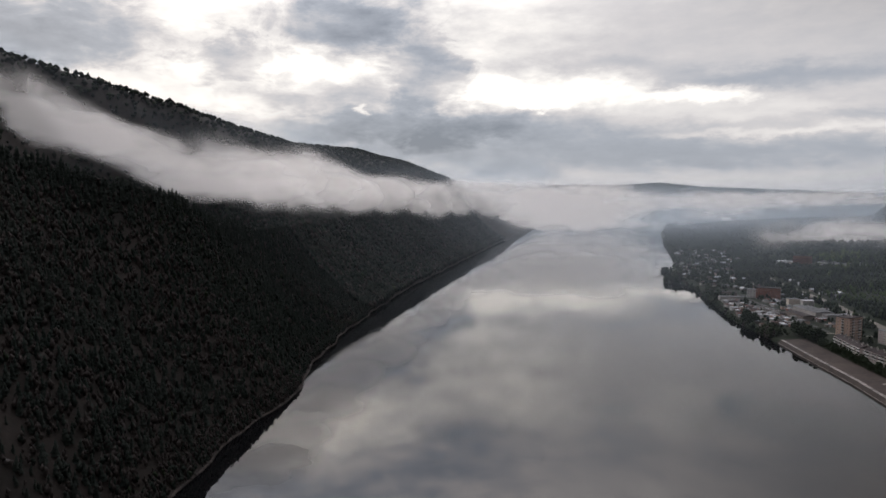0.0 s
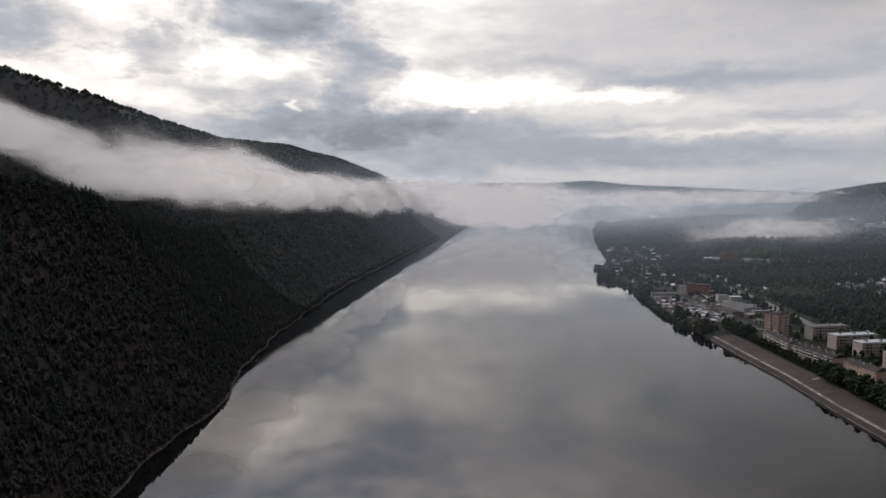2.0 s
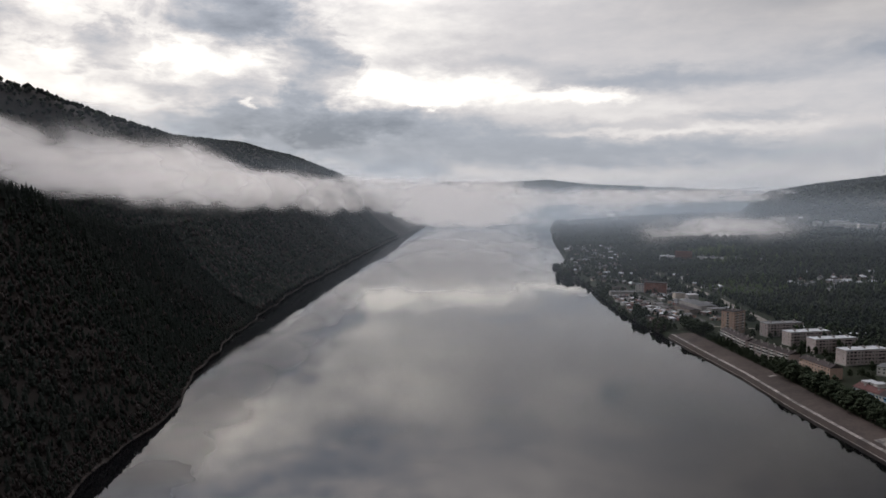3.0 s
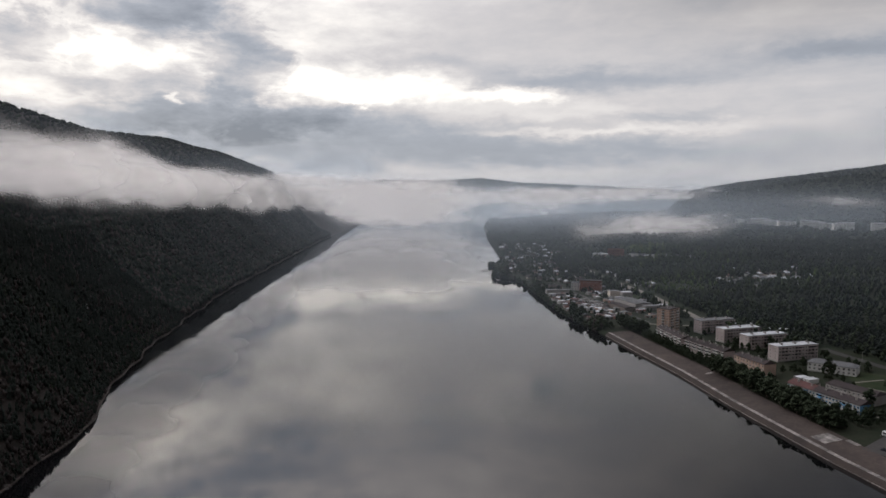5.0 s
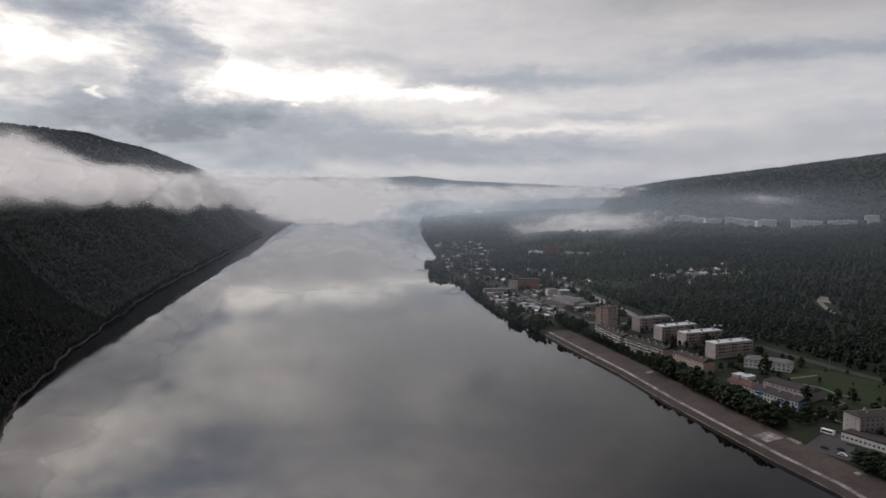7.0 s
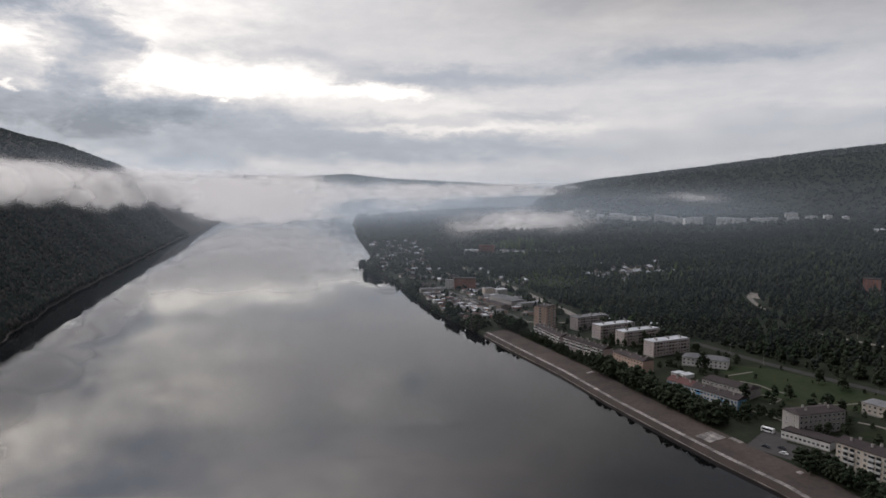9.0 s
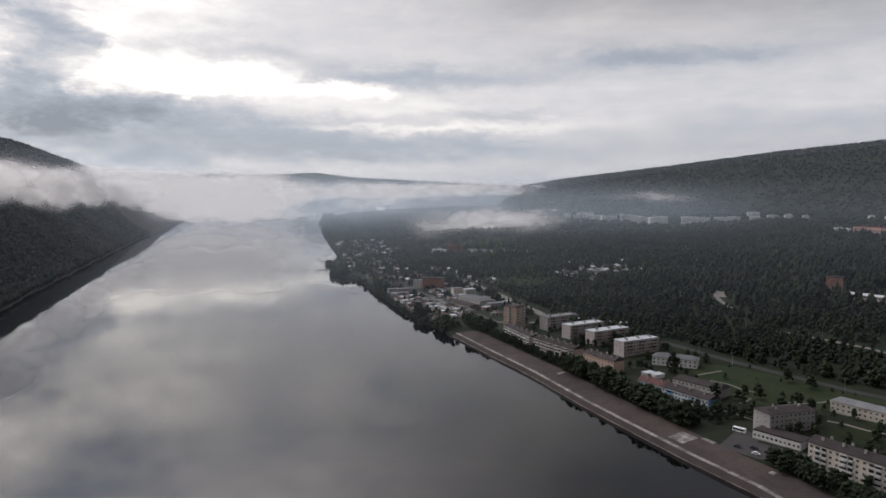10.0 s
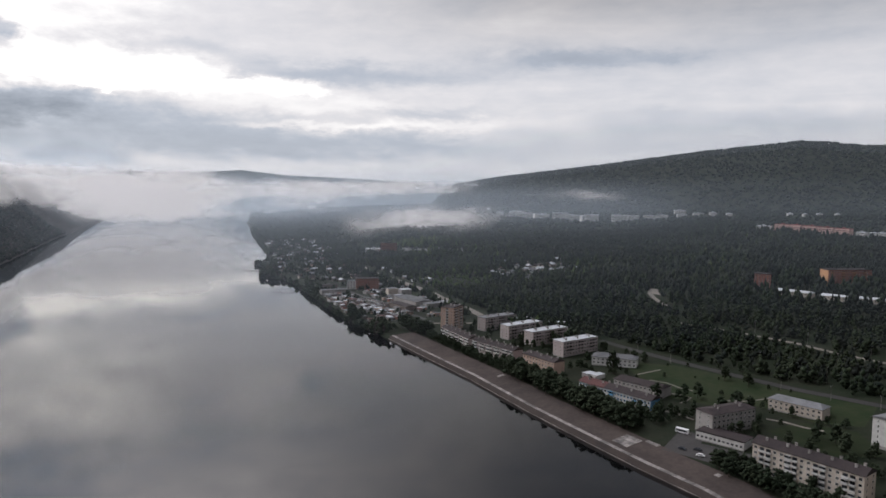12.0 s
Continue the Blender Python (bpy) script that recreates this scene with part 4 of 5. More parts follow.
def clear_of_trees(x, y):
    """Whether a place must stay free of trees: houses, roads, lawns."""
    for cx, cy, a, hl, hw in FOOTPRINTS:
        dx, dy = x - cx, y - cy
        if abs(dx) + abs(dy) < 150 and abs(dx * math.cos(a) + dy * math.sin(a)) < hl and abs(dy * math.cos(a) - dx * math.sin(a)) < hw:
            return True
    for line in ROADS:
        for px, py, w in line[::2]:
            if abs(px - x) < w + 7 and abs(py - y) < w + 7:
                return True
    return any(inside(x, y, ring) for ring in PATCHES)


meadow = patch("meadow", [(268, 470), (292, 556), (322, 526), (338, 487), (353, 443), (376, 396), (345, 376), (326, 392), (314, 432), (290, 440)], M["grass"], "mown green meadow between the houses and the road", "meadow")
patch("lawn", [(290, 392), (318, 396), (336, 372), (322, 340), (296, 352)], M["grass"], "green lawn beside the blocks of flats", "lawn")
patch("yard", [(219, 388), (247, 411), (252, 398), (244, 388), (262, 362), (250, 352), (232, 364)], M["asphalt"], "grey asphalt yard by the embankment", "yard")
patch("clearing", [(452, 774), (470, 800), (480, 786), (462, 762)], M["dirt"], "bare sandy clearing in the woods", "clearing")
patch("works_yard", [(176, 832), (166, 888), (196, 900), (216, 836)], M["asphalt"], "grey paved yard of the works", "yard")
patch("sports_field", [(205, 905), (196, 960), (214, 968), (228, 912)], M["grass"], "dull green strip of grass by the road", "meadow")
ribbon("road", [(308, 620), (328, 537), (342, 491), (357, 446), (381, 395), (420, 330)], 6.5, M["asphalt"], "grey asphalt road along the meadow", "road")
ribbon("road", [(250, 735), (247, 800), (242, 845), (238, 900), (236, 940), (228, 1000), (219, 1064), (206, 1150), (190, 1260)], 9, M["dirt"], "pale dusty road up the valley", "road")
ribbon("road", [(190, 758), (175, 830), (160, 900), (140, 985), (118, 1080)], 5.5, M["asphalt"], "grey lane between garages and gardens", "road")
ribbon("path", [(456, 776), (446, 750), (438, 722), (430, 690)], 5.0, M["dirt"], "sandy forest track", "path")
for line, wide in (([(282, 518), (296, 521), (306, 523)], 2.0), ([(284, 503), (291, 492), (293, 478), (297, 470)], 1.6), ([(276, 474), (283, 467), (287, 458), (281, 454), (274, 451)], 1.6),
                   ([(256, 441), (260, 434), (263, 421)], 1.8), ([(300, 448), (311, 440), (325, 438), (335, 437), (343, 440)], 1.8), ([(304, 408), (310, 400), (314, 389), (320, 380)], 2.2)):
    ribbon("path", line, wide, M["dirt"], "trodden footpath over the meadow", "path", 0.2)
ribbon("road", [(96, 2050), (120, 2250), (142, 2480), (130, 2800), (122, 3150)], 14, M["dirt"], "pale road winding along the far bank", "road", 0.5, 25)
ribbon("track", [(400, 650), (425, 590), (442, 534), (446, 498), (455, 464), (472, 420), (496, 360)], 4.5, M["dirt"], "pale unpaved track through the woods", "track")
ribbon("road", [(236, 735), (190, 752), (176, 760)], 5, M["dirt"], "trodden earth lane to the embankment", "road")


# ---- embankment ----
def embankment():
    ys = np.arange(-60, 721, 6.0)
    def strip(name, d0, d1, lift0, lift1, mat, label, cols=2):
        vs, fs = [], []
        for y in ys:
            for d in np.linspace(d0, d1, cols):
                x = shore_right(y) + d
                vs.append((x, y, float(ground_z(x, y)) + lift0 + (lift1 - lift0) * (d - d0) / (d1 - d0)))
        for i in range(len(ys) - 1):
            for k in range(cols - 1):
                a = i * cols + k
                fs.append((a, a + 1, a + cols + 1, a + cols))
        return tagged(new(name, mesh_of(name, vs, fs, [mat])), label, "embankment", kind="structure")
    strip("revetment", -0.6, 2.5, 0.25, 0.25, M["revetment"], "dark brown stone-faced river wall", 4)
    strip("embankment", 5.4, 24.5, 0.1, 0.1, M["gravel"], "brownish gravel slope of the river embankment", 5)
    walk_way = tagged(new("walkway"), "pale concrete slab walkway along the water", "walkway", kind="structure")
    rng = random.Random(3)
    me = Solid().box(-1.3, 1.3, -2.94, 2.94, 0, 0.3, 0, (0.04, 0.04)).mesh("slab", M["concrete"])
    for y in np.arange(-57, 718, 6.0):
        x = float(shore_right(y)) + 3.9
        slope = math.degrees(math.atan2(float(shore_right(y - 3) - shore_right(y + 3)), 6.0))
        part("slab", me, walk_way, at=pose(x, y, float(ground_z(x, y)) - 0.02 + rng.uniform(-0.04, 0.04), 0, -5, slope + rng.uniform(-0.5, 0.5)))
    edge = Solid().box(-0.2, 0.2, -2.96, 2.96, -0.3, 0.5, 0).mesh("kerb", M["concrete"])
    for y in np.arange(-57, 718, 6.0):
        x = float(shore_right(y)) + 0.3
        slope = math.degrees(math.atan2(float(shore_right(y - 3) - shore_right(y + 3)), 6.0))
        part("kerb", edge, walk_way, at=pose(x, y, 0.1, 0, 0, slope))


embankment()


def landing(x, y, angle, L, W, label):
    """A ramp of square concrete plates lying on the embankment."""
    b = tagged(new("concrete_ramp"), label, "ramp")
    n, k = max(1, round(L / 3)), max(1, round(W / 3))
    me = Solid().box(-1.46, 1.46, -1.46, 1.46, 0, 0.25, 0, (0.03, 0.03)).mesh("plate", M["concrete"])
    for i in range(n):
        for j in range(k):
            part("plate", me, b, at=pose((i - (n - 1) / 2) * 3, (j - (k - 1) / 2) * 3, 0))
    z = [float(ground_z(x + s * math.cos(radians(angle)), y + s * math.sin(radians(angle)))) for s in (-5, 5)]
    b.matrix_basis = pose(x, y, (z[0] + z[1]) / 2 + 0.12, 0, 0, angle) @ pose(0, 0, 0, 0, -math.degrees(math.atan2(z[1] - z[0], 10)), 0)


landing(208.5, 406.5, 14, 13, 12, "pale concrete ramp of square plates on the embankment")
landing(219.0, 397.0, 14, 3, 9, "small pale concrete ramp beside the larger one")
landing(226.5, 350.5, 14, 4, 4, "small square of pale concrete plates")
landing(187.5, 552.0, 14, 6, 3, "narrow pale concrete steps down the embankment")

# ---- blocks of flats along the embankment ----
slabs = dict(label="grey-pink five-storey block of flats with a pale flat roof", ends=2, stacks=3, balconies=(4, 1, 2), front="panel", glazed=0.3)
for x, y, a, L in ((243.0, 709.0, 20, 40), (252.0, 668.0, 20, 42), (263.0, 637.0, 19, 42), (270.5, 594.0, 18, 40)):
    apartment_block(x, y, a, L, 12, 4, "panel", "whiteroof" if y < 700 else "greyroof", **slabs)
apartment_block(199.5, 719.0, 45, 20, 14, 8, "tan", "darkroof", "tan brick eight-storey tower block with white balconies at its end", ends=3, end_balconies=True, front="white", stacks=1, glazed=0.15, storey=2.75, balconies=(6, 1, 4))
rows = dict(label="grey terrace of flats with a dark pitched roof and chimneys", pitched=2.6, hip=0.0, stacks=6, balconies=(3, 0, 1), glazed=0.5)
apartment_block(190.5, 664.0, -81.5, 56, 11, 3, "panel", "darkroof", **rows)
apartment_block(205.5, 609.0, -70, 52, 11, 3, "panel", "darkroof", **rows)
apartment_block(224.5, 557.0, -72, 35, 11, 3, "tan", "darkroof", "tan three-storey house with a dark pitched roof", pitched=2.6, hip=1.0, stacks=3)
apartment_block(282.0, 549.0, -38, 34, 13, 2, "white", "greyroof", "low white kindergarten with a pale grey hipped roof", pitched=2.6, hip=5)
school = apartment_block(241.5, 473.0, -67.5, 58, 12, 2, "white", "darkroof", "long two-storey white and light blue school under a dark roof", pitched=2.8, hip=0.0, ends=2, stacks=5, bay=2.6, name="school", end_wall="blue", frame_mat="blue", front="blue", balconies=(7, 3))
part("roof_covering", Solid().gable(-29.56, -8.0, -6.56, 6.56, 7.52, 2.84).mesh("roof_covering", M["rustroof"]), school, "faded red roof sheets")
apartment_block(264.0, 481.0, -63, 36, 14, 2, "grey", "darkroof", "dark-roofed rear wing of the light blue school", pitched=2.4, hip=2, name="school")
apartment_block(271.0, 403.0, 8, 33, 13, 4, "grey", "darkroof", "grey brick four-storey house with a dark roof", pitched=1.8, hip=3, ends=2, stacks=2)
apartment_block(257.0, 386.0, -62, 27, 12, 1, "white", "darkroof", "low white shop with large windows and a dark roof", bay=2.4, storey=3.6, name="shop", back=False)
apartment_block(259.0, 326.0, -69, 52, 12, 5, "cream", "darkroof", "long cream five-storey block of flats with many balconies", pitched=2.8, stacks=5, balconies=(4, 1, 2), ends=2, glazed=0.25)
apartment_block(281.0, 268.0, -69, 52, 12, 5, "cream", "darkroof", "cream five-storey block of flats with balconies", pitched=2.8, stacks=4, balconies=(4, 1, 2), ends=2, glazed=0.25)
apartment_block(329.5, 410.0, -65.5, 32, 12, 2, "cream", "greyroof", "two-storey cream kindergarten with a brown-grey roof", pitched=2.4, hip=4, name="kindergarten")
apartment_block(347.0, 352.0, 10, 38, 13, 5, "white", "greyroof", "white and light blue five-storey block of flats", pitched=1.8, ends=2, front="blue", balconies=(4, 1), end_wall="white")

# ---- farther blocks in the woods ----
apartment_block(571.0, 728.0, -40, 17, 15, 9, "redbrick", "darkroof", "red brick nine-storey tower block among trees", ends=2, storey=2.8, base_z=float(ground_z(571, 728)) - 8)
apartment_block(676.0, 716.0, -12, 52, 16, 8, "redbrick", "darkroof", "red and orange brick eight-storey block of flats", ends=0, end_wall="orange", storey=2.9, balconies=(4, 1), front="orange", base_z=float(ground_z(676, 716)) - 8)
for x, y, a, L in ((577.0, 690.0, -64, 44), (594.0, 650.0, -55, 24), (612.0, 622.0, -55, 28), (640.0, 600.0, -50, 30)):
    apartment_block(x, y, a, L, 12, 2, "cream", "whiteroof", "low pale two-storey house among dark trees", pitched=1.8, hip=2, doors=False, base_z=float(ground_z(x, y)) - 2.5)

# ---- far quarter on the hillside ----
def far_block(x, y, angle, L, W, H, wall, roof, label):
    b = new("apartment_block")
    part("wall", Solid().box(-L / 2, L / 2, -W / 2, W / 2, -2, H).mesh("wall", M[wall]), b)
    part("roof", Solid().box(-L / 2 - 0.3, L / 2 + 0.3, -W / 2 - 0.3, W / 2 + 0.3, H, H + 0.8).box(-2, 2, -2, 2, H + 0.8, H + 3).mesh("roof", M[roof]), b)
    me = Solid().box(-L / 2 + 0.5, L / 2 - 0.5, -0.08, 0.04, 0, 0.9, 0).mesh("window_band", M["glass"])
    for f in range(int(H / 3)):
        part("window_band", me, b, at=pose(0, -W / 2, 1.2 + 3 * f))
    put(b, x, y, angle, 0.2)
    FOOTPRINTS.append((x, y, radians(angle), L / 2 + 12, W / 2 + 16))
    return tagged(b, label, "building")


rng = random.Random(21)
# a long pink block with white neighbours
for i in range(5):
    far_block(1030 + 9 * i, 1215 - 28 * i, -72, 27, 14, 14 + rng.uniform(-1, 1), "pinkish", "redroof", "pink panel block of flats far off in the woods")
far_block(1015, 1250, -60, 30, 14, 10, "white", "whiteroof", "low white block far off in the woods")
far_block(1079, 1075, -70, 16, 14, 9, "white", "whiteroof", "low white block far off in the woods")
for i in range(3):
    far_block(1095 + 14 * i, 1050 - 30 * i, -65, 34, 14, 9, "white", "whiteroof", "low white hall far off in the woods")
# the white quarter below the hill
for i in range(13):
    k = i / 12
    far_block(806 + 120 * k + rng.uniform(-14, 14), 2200 - 420 * k + rng.uniform(-20, 20), rng.choice((-30, 0, -20)), rng.uniform(22, 44), 13, rng.uniform(12, 20), "white", "whiteroof", "white panel block of flats below the hill")
for x, y, L, H in ((985, 1760, 40, 15), (1015, 1740, 30, 12), (1060, 1730, 36, 9), (1090, 1720, 30, 8), (1130, 1690, 26, 7), (1165, 1750, 30, 14), (1180, 1690, 26, 7), (1205, 1662, 18, 9), (1238, 1640, 14, 5), (1345, 1545, 12, 5), (1368, 1520, 10, 4), (1395, 1500, 14, 5), (1420, 1470, 10, 4)):
    far_block(x, y, -25, L, 13, H + 2, "white", "whiteroof", "white panel block of flats below the hill")
far_block(282, 1418, -20, 30, 16, 17, "redbrick", "darkroof", "red brick factory building on the slope")
far_block(256, 1440, -20, 30, 14, 7, "white", "whiteroof", "white low hall beside the red brick building")
for i in range(6):
    far_block(312 + 15 * i, 1390 - 22 * i + rng.uniform(-6, 6), -40, rng.uniform(12, 22), 10, 4.5, "white", "greyroof", "low pale hall in the woods")

# ---- works, garages and gardens by the water ----
apartment_block(166.0, 1002.0, -12, 30, 18, 4, "redbrick", "darkroof", "red brick works building four storeys high", storey=3.4, ends=2, name="works_building")
apartment_block(146.0, 1012.0, -12, 12, 12, 3, "white", "greyroof", "white wing of the works building", storey=3.4, name="works_building", doors=False)
shed(196, 868, -72, 52, 22, 6.5, "grey", "greyroof", "large grey flat-roofed works hall", pitch=1.2)
shed(178, 845, -72, 40, 14, 5, "oldwood", "darkroof", "dark flat-roofed works hall", pitch=1.0)
shed(214, 838, 18, 26, 10, 5, "grey", "greyroof", "grey store with a pale flat roof")
shed(228, 848, 18, 10, 8, 4, "white", "whiteroof", "small store with a bright white roof")
shed(186, 938, 10, 13, 10, 9, "cream", "greyroof", "square grey pump house")
shed(201, 930, 10, 14, 10, 8, "grey", "whiteroof", "square pump house with a pale roof")
shed(118, 985, 5, 34, 12, 5, "grey", "greyroof", "grey flat-roofed boat shed", pitch=1.0)
shed(113, 1030, 0, 30, 12, 5, "oldwood", "darkroof", "dark boat shed near the water", pitch=1.5)
shed(113, 905, 20, 9, 6, 3.4, "white", "whiteroof", "small hut with a bright white roof")
for row, (x0, y0, x1, y1) in enumerate(((132, 905, 160, 800), (140, 912, 168, 808), (150, 915, 178, 806), (126, 890, 146, 812))):
    n = 11
    for i in range(n):
        k = i / (n - 1)
        x, y = x0 + (x1 - x0) * k + rng.uniform(-1.5, 1.5), y0 + (y1 - y0) * k
        if rng.random() < 0.12:
            continue
        shed(x, y, rng.choice((-75, -72, 15)), rng.uniform(5, 9), rng.uniform(4, 6), rng.uniform(2.4, 3.4), rng.choice(("grey", "oldwood", "white", "tan")), rng.choice(("greyroof", "greyroof", "whiteroof", "darkroof", "darkroof")),
             "small garage with a flat weathered roof", name="garage", doors=1)
for i in range(170):
    y = rng.uniform(782, 985)
    x = float(shore_right(y)) + rng.uniform(9, 92)
    if clear_of_trees(x, y):
        continue
    shed(x, y, rng.choice((-75, -72, 15)), rng.uniform(5, 12), rng.uniform(4, 6), rng.uniform(2.4, 3.4), rng.choice(("grey", "oldwood", "tan", "redbrick")), rng.choice(("greyroof", "greyroof", "whiteroof", "darkroof", "rustroof")),
         "low garage with a weathered flat roof near the shore", name="garage", doors=1)
kinds = (("oldwood", "greyroof", "weathered wooden cottage with a grey roof"), ("white", "greyroof", "white cottage with a grey pitched roof"),
         ("cream", "darkroof", "cream cottage with a dark brown roof"), ("oldwood", "whiteroof", "wooden cottage with a pale metal roof"), ("tan", "darkroof", "brick cottage with a dark roof"))
for i in range(130):
    y = rng.uniform(870, 1900)
    d = rng.uniform(10, 130)
    x = float(shore_right(y)) + d
    if clear_of_trees(x, y):
        continue
    w, r, lab = rng.choice(kinds)
    cottage(x, y, rng.choice((-70, -75, 15, 20)) + rng.uniform(-6, 6), rng.uniform(7, 11), rng.uniform(6, 8), rng.uniform(2.6, 3.6), w, r, lab)
for i in range(34):
    x, y = rng.uniform(200, 262), rng.uniform(1000, 1180)
    if not clear_of_trees(x, y):
        w, r, lab = rng.choice(kinds)
        cottage(x, y, rng.choice((-70, 20)) + rng.uniform(-6, 6), rng.uniform(6, 10), 6, 2.8, w, r, lab)
for i in range(42):
    x, y = 412 + rng.gauss(0, 36), 1022 + rng.gauss(0, 34)
    if not clear_of_trees(x, y):
        w, r, lab = rng.choice(kinds[1:4])
        cottage(x, y, rng.uniform(0, 90), rng.uniform(7, 11), 7, 3.4, w, r, lab)
for x, y in ((271, 730), (282, 727), (296, 700), (303, 694), (312, 690), (248, 527), (252, 521)):
    shed(x, y, 20, 9, 6, 3, rng.choice(("white", "grey")), "whiteroof", "small store with a pale roof behind the flats")


# ---- trees that stand singly or in rows ----
def tree_meshes(rng, name, lumps, sprays, mats):
    v, f = crown_template(rng, lumps, sprays, 0.34, 0.085)
    s = Solid()
    s.tube((0, 0, -0.05), (0.01, 0, 0.22), 0.022, 0.016)
    s.tube((0.01, 0, 0.22), (0.0, 0.01, 0.6), 0.016, 0.006)
    for i in range(5):
        a = i * 1.257 + rng.uniform(-0.4, 0.4)
        s.tube((0.005, 0, 0.22 + 0.06 * i), (0.2 * math.cos(a), 0.2 * math.sin(a), 0.42 + 0.08 * i), 0.008, 0.003, 4)
    return s.mesh("trunk", M["bark"]), quick_mesh("crown", v, f, mats)


def town_trees():
    rng = np.random.default_rng(31)
    models = []
    for k in range(5):
        t, c = tree_meshes(rng, "tree", 44, 260, [M["leaves"]])
        ob = new("tree")
        part("trunk", t, ob)
        part("crown", c, ob)
        tagged(ob, "leafy dark green broadleaf tree beside the houses", "tree", "town trees")
        models.append(ob)
    spots = []
    for y in np.arange(285, 742, 4.2):
        for d in (25, 28.5, 33):
            if rng.random() < 0.9 and not 364 < y < 419:
                spots.append((float(shore_right(y)) + d + rng.normal(0, 1.2), y + rng.normal(0, 1.2), rng.uniform(10.5, 16.0) * (0.72 if y < 365 else 0.5 if 560 < y < 700 else 1.0)))
    for _ in range(80):
        y = rng.uniform(430, 560)
        spots.append((float(shore_right(y)) + rng.uniform(30, 46), y, rng.uniform(4, 6.5)))
    for _ in range(200):
        y = rng.uniform(290, 760)
        x = float(shore_right(y)) + rng.uniform(60, 140)
        if not any(inside(x, y, ring) for ring in PATCHES):
            spots.append((x, y, rng.uniform(5, 10)))
    for x, y, h in ((268, 527, 19), (262, 461, 14), (268, 468, 12), (290, 455, 12), (283, 460, 11), (330, 480, 12), (340, 470, 11), (335, 462, 12), (290, 420, 15), (284, 424, 13), (296, 424, 15), (300, 418, 13),
                    (308, 372, 13), (312, 364, 12), (318, 378, 12), (300, 366, 11), (306, 352, 12), (241, 356, 9), (243, 346, 10), (247, 336, 10), (252, 318, 10), (238, 362, 8), (246, 326, 9), (255, 305, 10)):
        spots.append((x, y, h))
    for _ in range(40):
        spots.append((rng.uniform(222, 262), rng.uniform(420, 448), rng.uniform(5, 9)))
    for _ in range(26):
        spots.append((rng.uniform(272, 352), rng.uniform(395, 540), rng.uniform(2.5, 5.0)))
    for _ in range(16):
        y = rng.uniform(792, 846)
        spots.append((float(shore_right(y)) + rng.uniform(1, 12), y, rng.uniform(8, 13)))
    first = set()
    spots = [q for q in spots if not FREE(q[0], q[1])]
    # the rest of the greenery is joined
    rest = np.array(spots[::2])
    spots = spots[1::2]
    tpl = [crown_template(rng, 40, 160, 0.34, 0.085) for _ in range(6)]
    scatter("town_greenery", tpl, on_ground(rest[:, 0], rest[:, 1], 0.2), rest[:, 2], rng.uniform(0.95, 1.3, len(rest)), [M["leaves"]], "leafy trees and shrubs between the blocks of flats", rng)
    for i, (x, y, h) in enumerate(spots):
        k = int(rng.integers(len(models)))
        m = pose(x, y, float(ground_z(x, y)) - 0.2, 0, 0, rng.uniform(0, 360))
        sc = (h * rng.uniform(0.95, 1.3), h * rng.uniform(0.95, 1.3), h)
        if k not in first:
            first.add(k)
            ob = models[k]
            ob.matrix_basis = m
        else:
            ob = copy_thing(models[k], m)
        ob.scale = sc


def FREE(x, y):
    """Whether a house or a road stands in the way."""
    for cx, cy, a, hl, hw in FOOTPRINTS:
        dx, dy = x - cx, y - cy
        if abs(dx * math.cos(a) + dy * math.sin(a)) < hl - 2.0 and abs(dy * math.cos(a) - dx * math.sin(a)) < hw - 2.0:
            return True
    return any(abs(px - x) < w + 2 and abs(py - y) < w + 2 for line in ROADS for px, py, w in line)


town_trees()


def shore_thicket():
    """Bushes and willows along the natural shore beyond the embankment."""
    rng = np.random.default_rng(41)
    tpl = [crown_template(rng, 6, 14, leaf=0.04, size=0.17) for _ in range(8)]
    y = rng.uniform(735, 2400, 2600)
    d = -1.0 + 17 * rng.random(2600) ** 1.5
    x = shore_right(y) + d
    ok = (rolling(x * 3, y * 3, 4, 18) > 0.1) | (d < 0.6)
    x, y = x[ok], y[ok]
    scatter("shore_thicket", tpl, on_ground(x, y, 0.6), rng.uniform(4, 11, len(x)), rng.uniform(1.0, 1.5, len(x)), [M["leaves"], M["scrub"]], "willows and bushes along the river shore", rng, (rng.random(len(x)) < 0.2).astype(int))
    y = rng.uniform(760, 2300, 3400)
    x = shore_right(y) + rng.uniform(16, 170, len(y))
    ok = np.array([not clear_of_trees(a, b) for a, b in zip(x, y)])
    x, y = x[ok], y[ok]
    scatter("garden_trees", tpl, on_ground(x, y), rng.uniform(4, 9, len(x)), rng.uniform(1.0, 1.4, len(x)), [M["leaves"], M["dark_foliage"]], "garden trees and shrubs among small houses", rng, (rng.random(len(x)) < 0.25).astype(int))


shore_thicket()
woods_on_terrace()


# ---- small things ----
def navigation_mark(x, y):
    b = new("navigation_mark")
    part("board", Solid().box(-0.9, 0.9, -0.08, 0.08, 2.2, 6.0).mesh("board", M["white"]), b)
    post = Solid().tube((0, 0, -1.0), (0, 0, 2.3), 0.12, 0.1).mesh("post", M["white"])
    for dx in (-0.6, 0.6):
        part("post", post, b, at=pose(dx, 0, 0))
    put(b, x, y, 35, 0.2)
    tagged(b, "white painted navigation board on the dark slope", "sign")


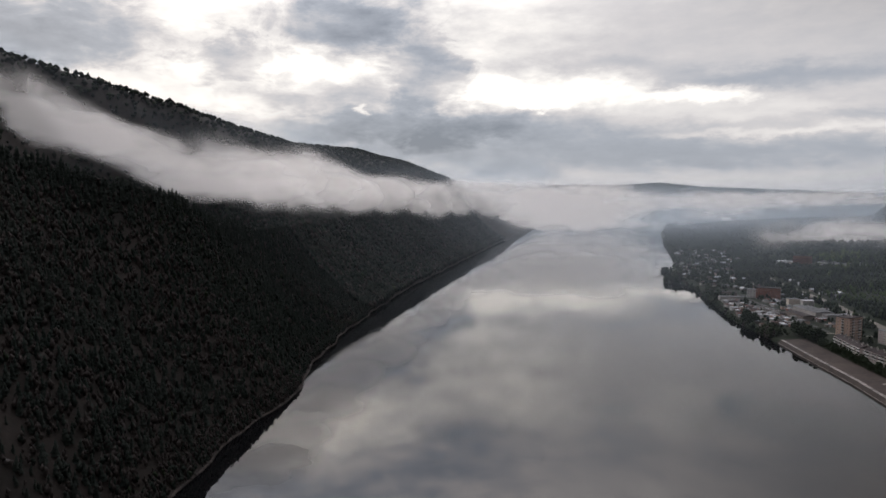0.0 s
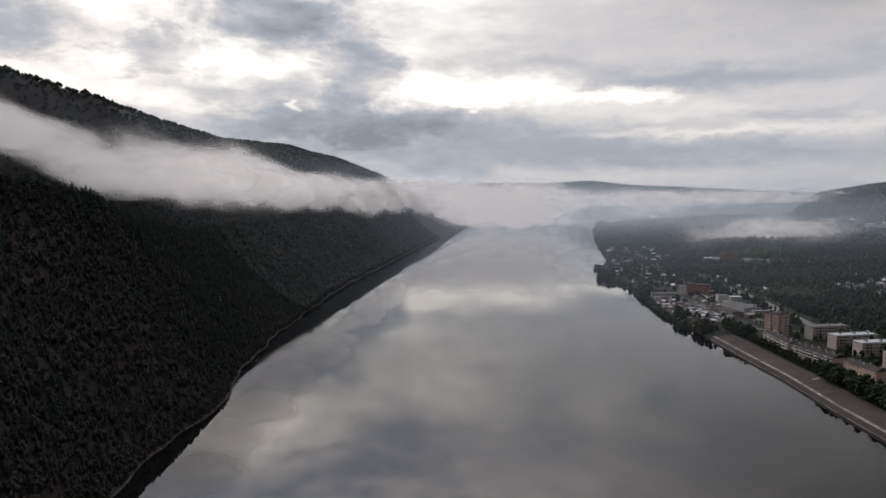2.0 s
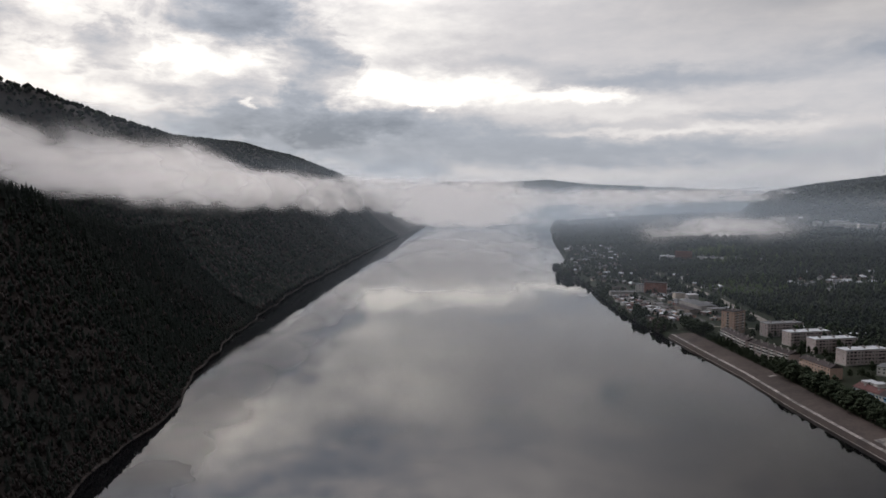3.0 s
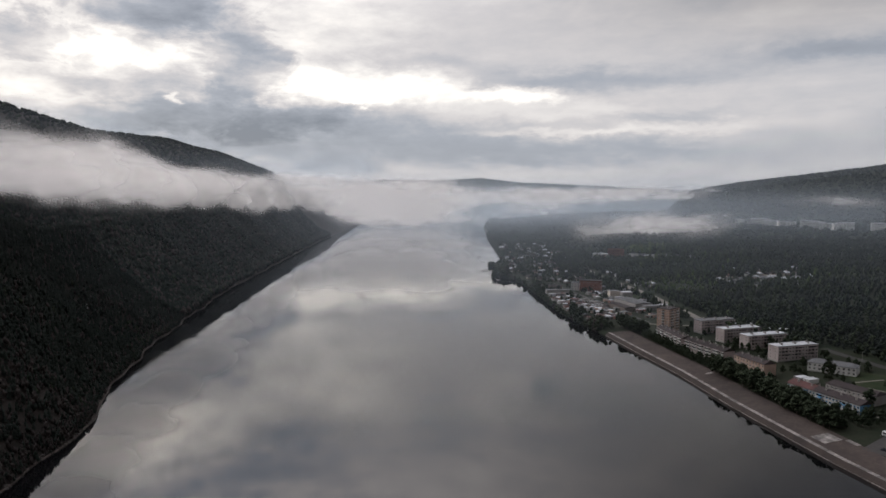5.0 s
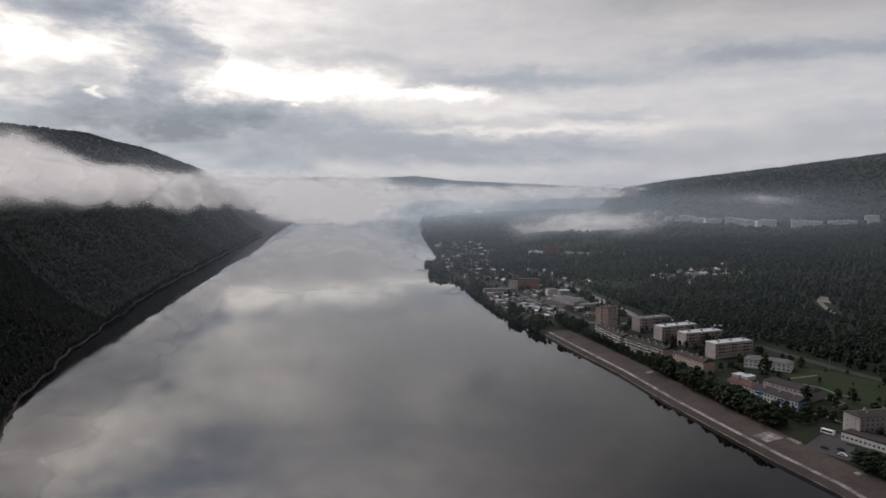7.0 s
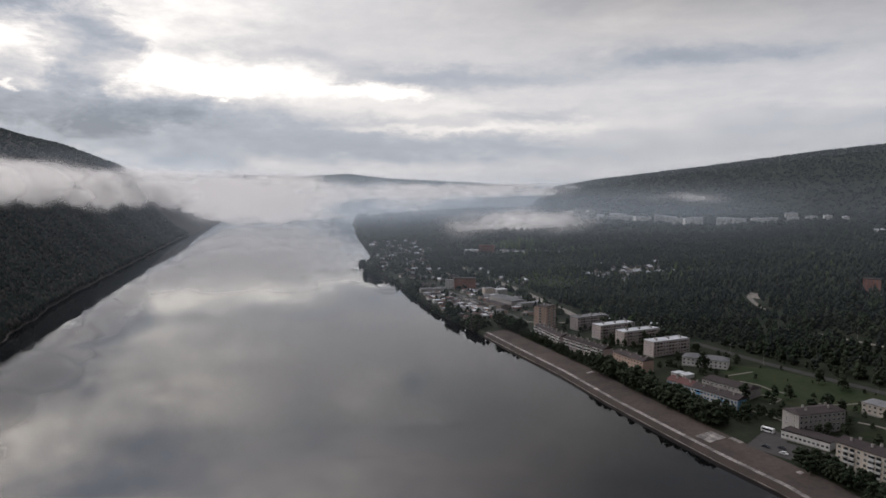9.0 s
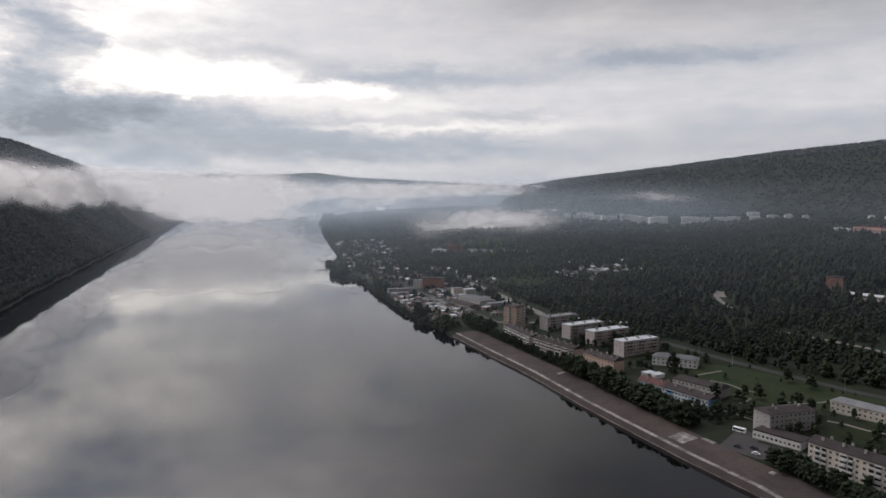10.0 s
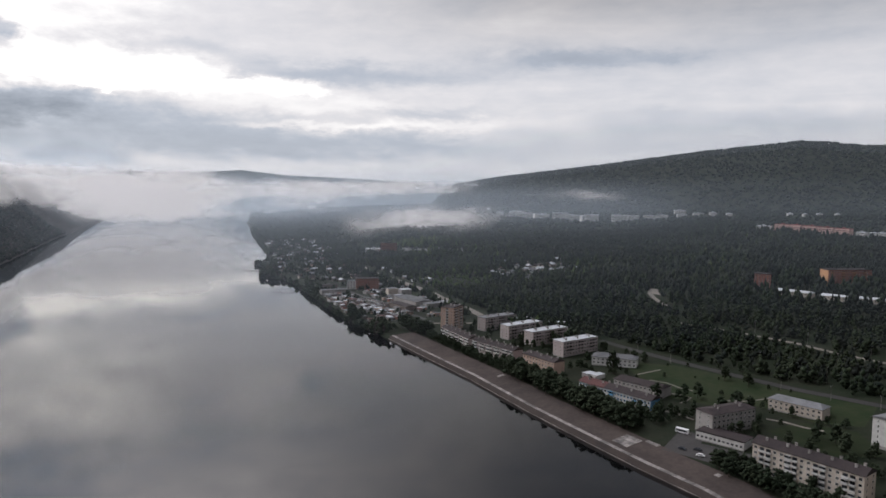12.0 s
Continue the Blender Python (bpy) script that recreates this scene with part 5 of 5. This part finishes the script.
def street_lamp(x, y, angle, h=9.0):
    b = new("street_lamp")
    part("pole", Solid().tube((0, 0, -0.5), (0, 0, h), 0.14, 0.08).mesh("pole", M["concrete"]), b)
    part("arm", Solid().tube((0, 0, h - 0.1), (1.6, 0, h + 0.5), 0.05, 0.04, 5).mesh("arm", M["metal"]), b)
    part("lamp_head", Solid().box(1.3, 2.1, -0.14, 0.14, h + 0.42, h + 0.58, 0, (0.08, 0.04)).mesh("lamp_head", M["metal"]), b)
    put(b, x, y, angle, 0.0)
    tagged(b, "pale concrete street lamp beside the road", "street lamp", "street lamps along the road")


def vehicle(x, y, angle, L, W, H, paint, name, label):
    """A car or a bus: body with sloped cabin, windows, four wheels."""
    b = new(name)
    bus = L > 6
    s = Solid()
    if bus:
        s.box(-L / 2, L / 2, -W / 2, W / 2, 0.45, H, 0, (0.12, 0.1))
    else:
        s.box(-L / 2, L / 2, -W / 2, W / 2, 0.3, 0.85, 0, (0.08, 0.05))
        s.box(-L * 0.36, L * 0.28, -W / 2 + 0.06, W / 2 - 0.06, 0.85, H, 0, (0.5, 0.14))
    part("body", s.mesh("body", M[paint]), b)
    z0, z1 = (1.35, H - 0.5) if bus else (0.9, H - 0.1)
    s = Solid()
    reach = (L / 2 - 0.5) if bus else L * 0.22
    for sg in (-1, 1):
        s.box(-reach, reach, sg * (W / 2 - 0.02) - 0.03, sg * (W / 2 - 0.02) + 0.03, z0, z1)
    part("window", s.mesh("window", M["glass"]), b)
    wheel = Solid().tube((0, -0.11, 0), (0, 0.11, 0), 0.45 if bus else 0.32, 0.45 if bus else 0.32, 10).mesh("wheel", M["rubber"])
    for sx in (-1, 1):
        for sy in (-1, 1):
            part("wheel", wheel, b, at=pose(sx * L * 0.31, sy * (W / 2 - 0.1), 0.45 if bus else 0.32))
    put(b, x, y, angle, -0.1)
    tagged(b, label, "bus" if bus else "car")


navigation_mark(-366, 640)
for x, y in ((322, 534), (335, 489), (349, 447), (362, 418), (374, 392), (315, 570), (243, 842), (237, 900), (236, 960)):
    street_lamp(x, y, 200)
for x, y in ((372, 495), (384, 444), (396, 407), (436, 577), (439, 520), (450, 470)):
    street_lamp(x, y, 20, 11.0)
vehicle(243.5, 405.0, -60, 7.4, 2.4, 2.9, "carwhite", "bus", "white bus parked in the asphalt yard")
for x, y, a, paint in ((232.5, 373.0, -50, "carwhite"), (236, 380, -60, "cardark"), (254, 389, 20, "cardark"), (262, 384, 20, "cardark"), (229, 384, -60, "cardark"), (258, 530, 10, "carwhite")):
    vehicle(x, y, a, 4.4, 1.75, 1.5, paint, "car", "white parked car beside the houses" if paint == "carwhite" else "dark parked car beside the houses")


def jetty(x, y, angle, L):
    b = new("jetty")
    part("deck", Solid().box(-L / 2, L / 2, -2, 2, 0.9, 1.2).mesh("deck", M["oldwood"]), b)
    pile = Solid().tube((0, 0, -3), (0, 0, 1.4), 0.25, 0.22).mesh("pile", M["bark"])
    for i in range(4):
        for sy in (-1.7, 1.7):
            part("pile", pile, b, at=pose(-L / 2 + 1 + i * (L - 2) / 3, sy, 0))
    b.matrix_basis = pose(x, y, 0, 0, 0, angle)
    tagged(b, "dark wooden jetty reaching into the river", "jetty")


jetty(24, 1300, 175, 24)


def shore_track():
    """The thin pale line of stones just above the water at the foot of the slope."""
    ys = np.arange(120, 2400, 5.0)
    vs, fs = [], []
    for y in ys:
        for e in (0.3, 0.7, 1.1):
            x = float(shore_left(y)) - e
            vs.append((x, y, float(ground_z(x, y)) + 0.18))
    for i in range(len(ys) - 1):
        for k in (0, 1):
            fs.append((3 * i + k, 3 * i + 3 + k, 3 * i + 4 + k, 3 * i + 1 + k))
    tagged(new("shore_track", mesh_of("shore_track", vs, fs, [M["gravel"]])), "thin pale line of stones at the foot of the slope", "shore", kind="structure")


shore_track()
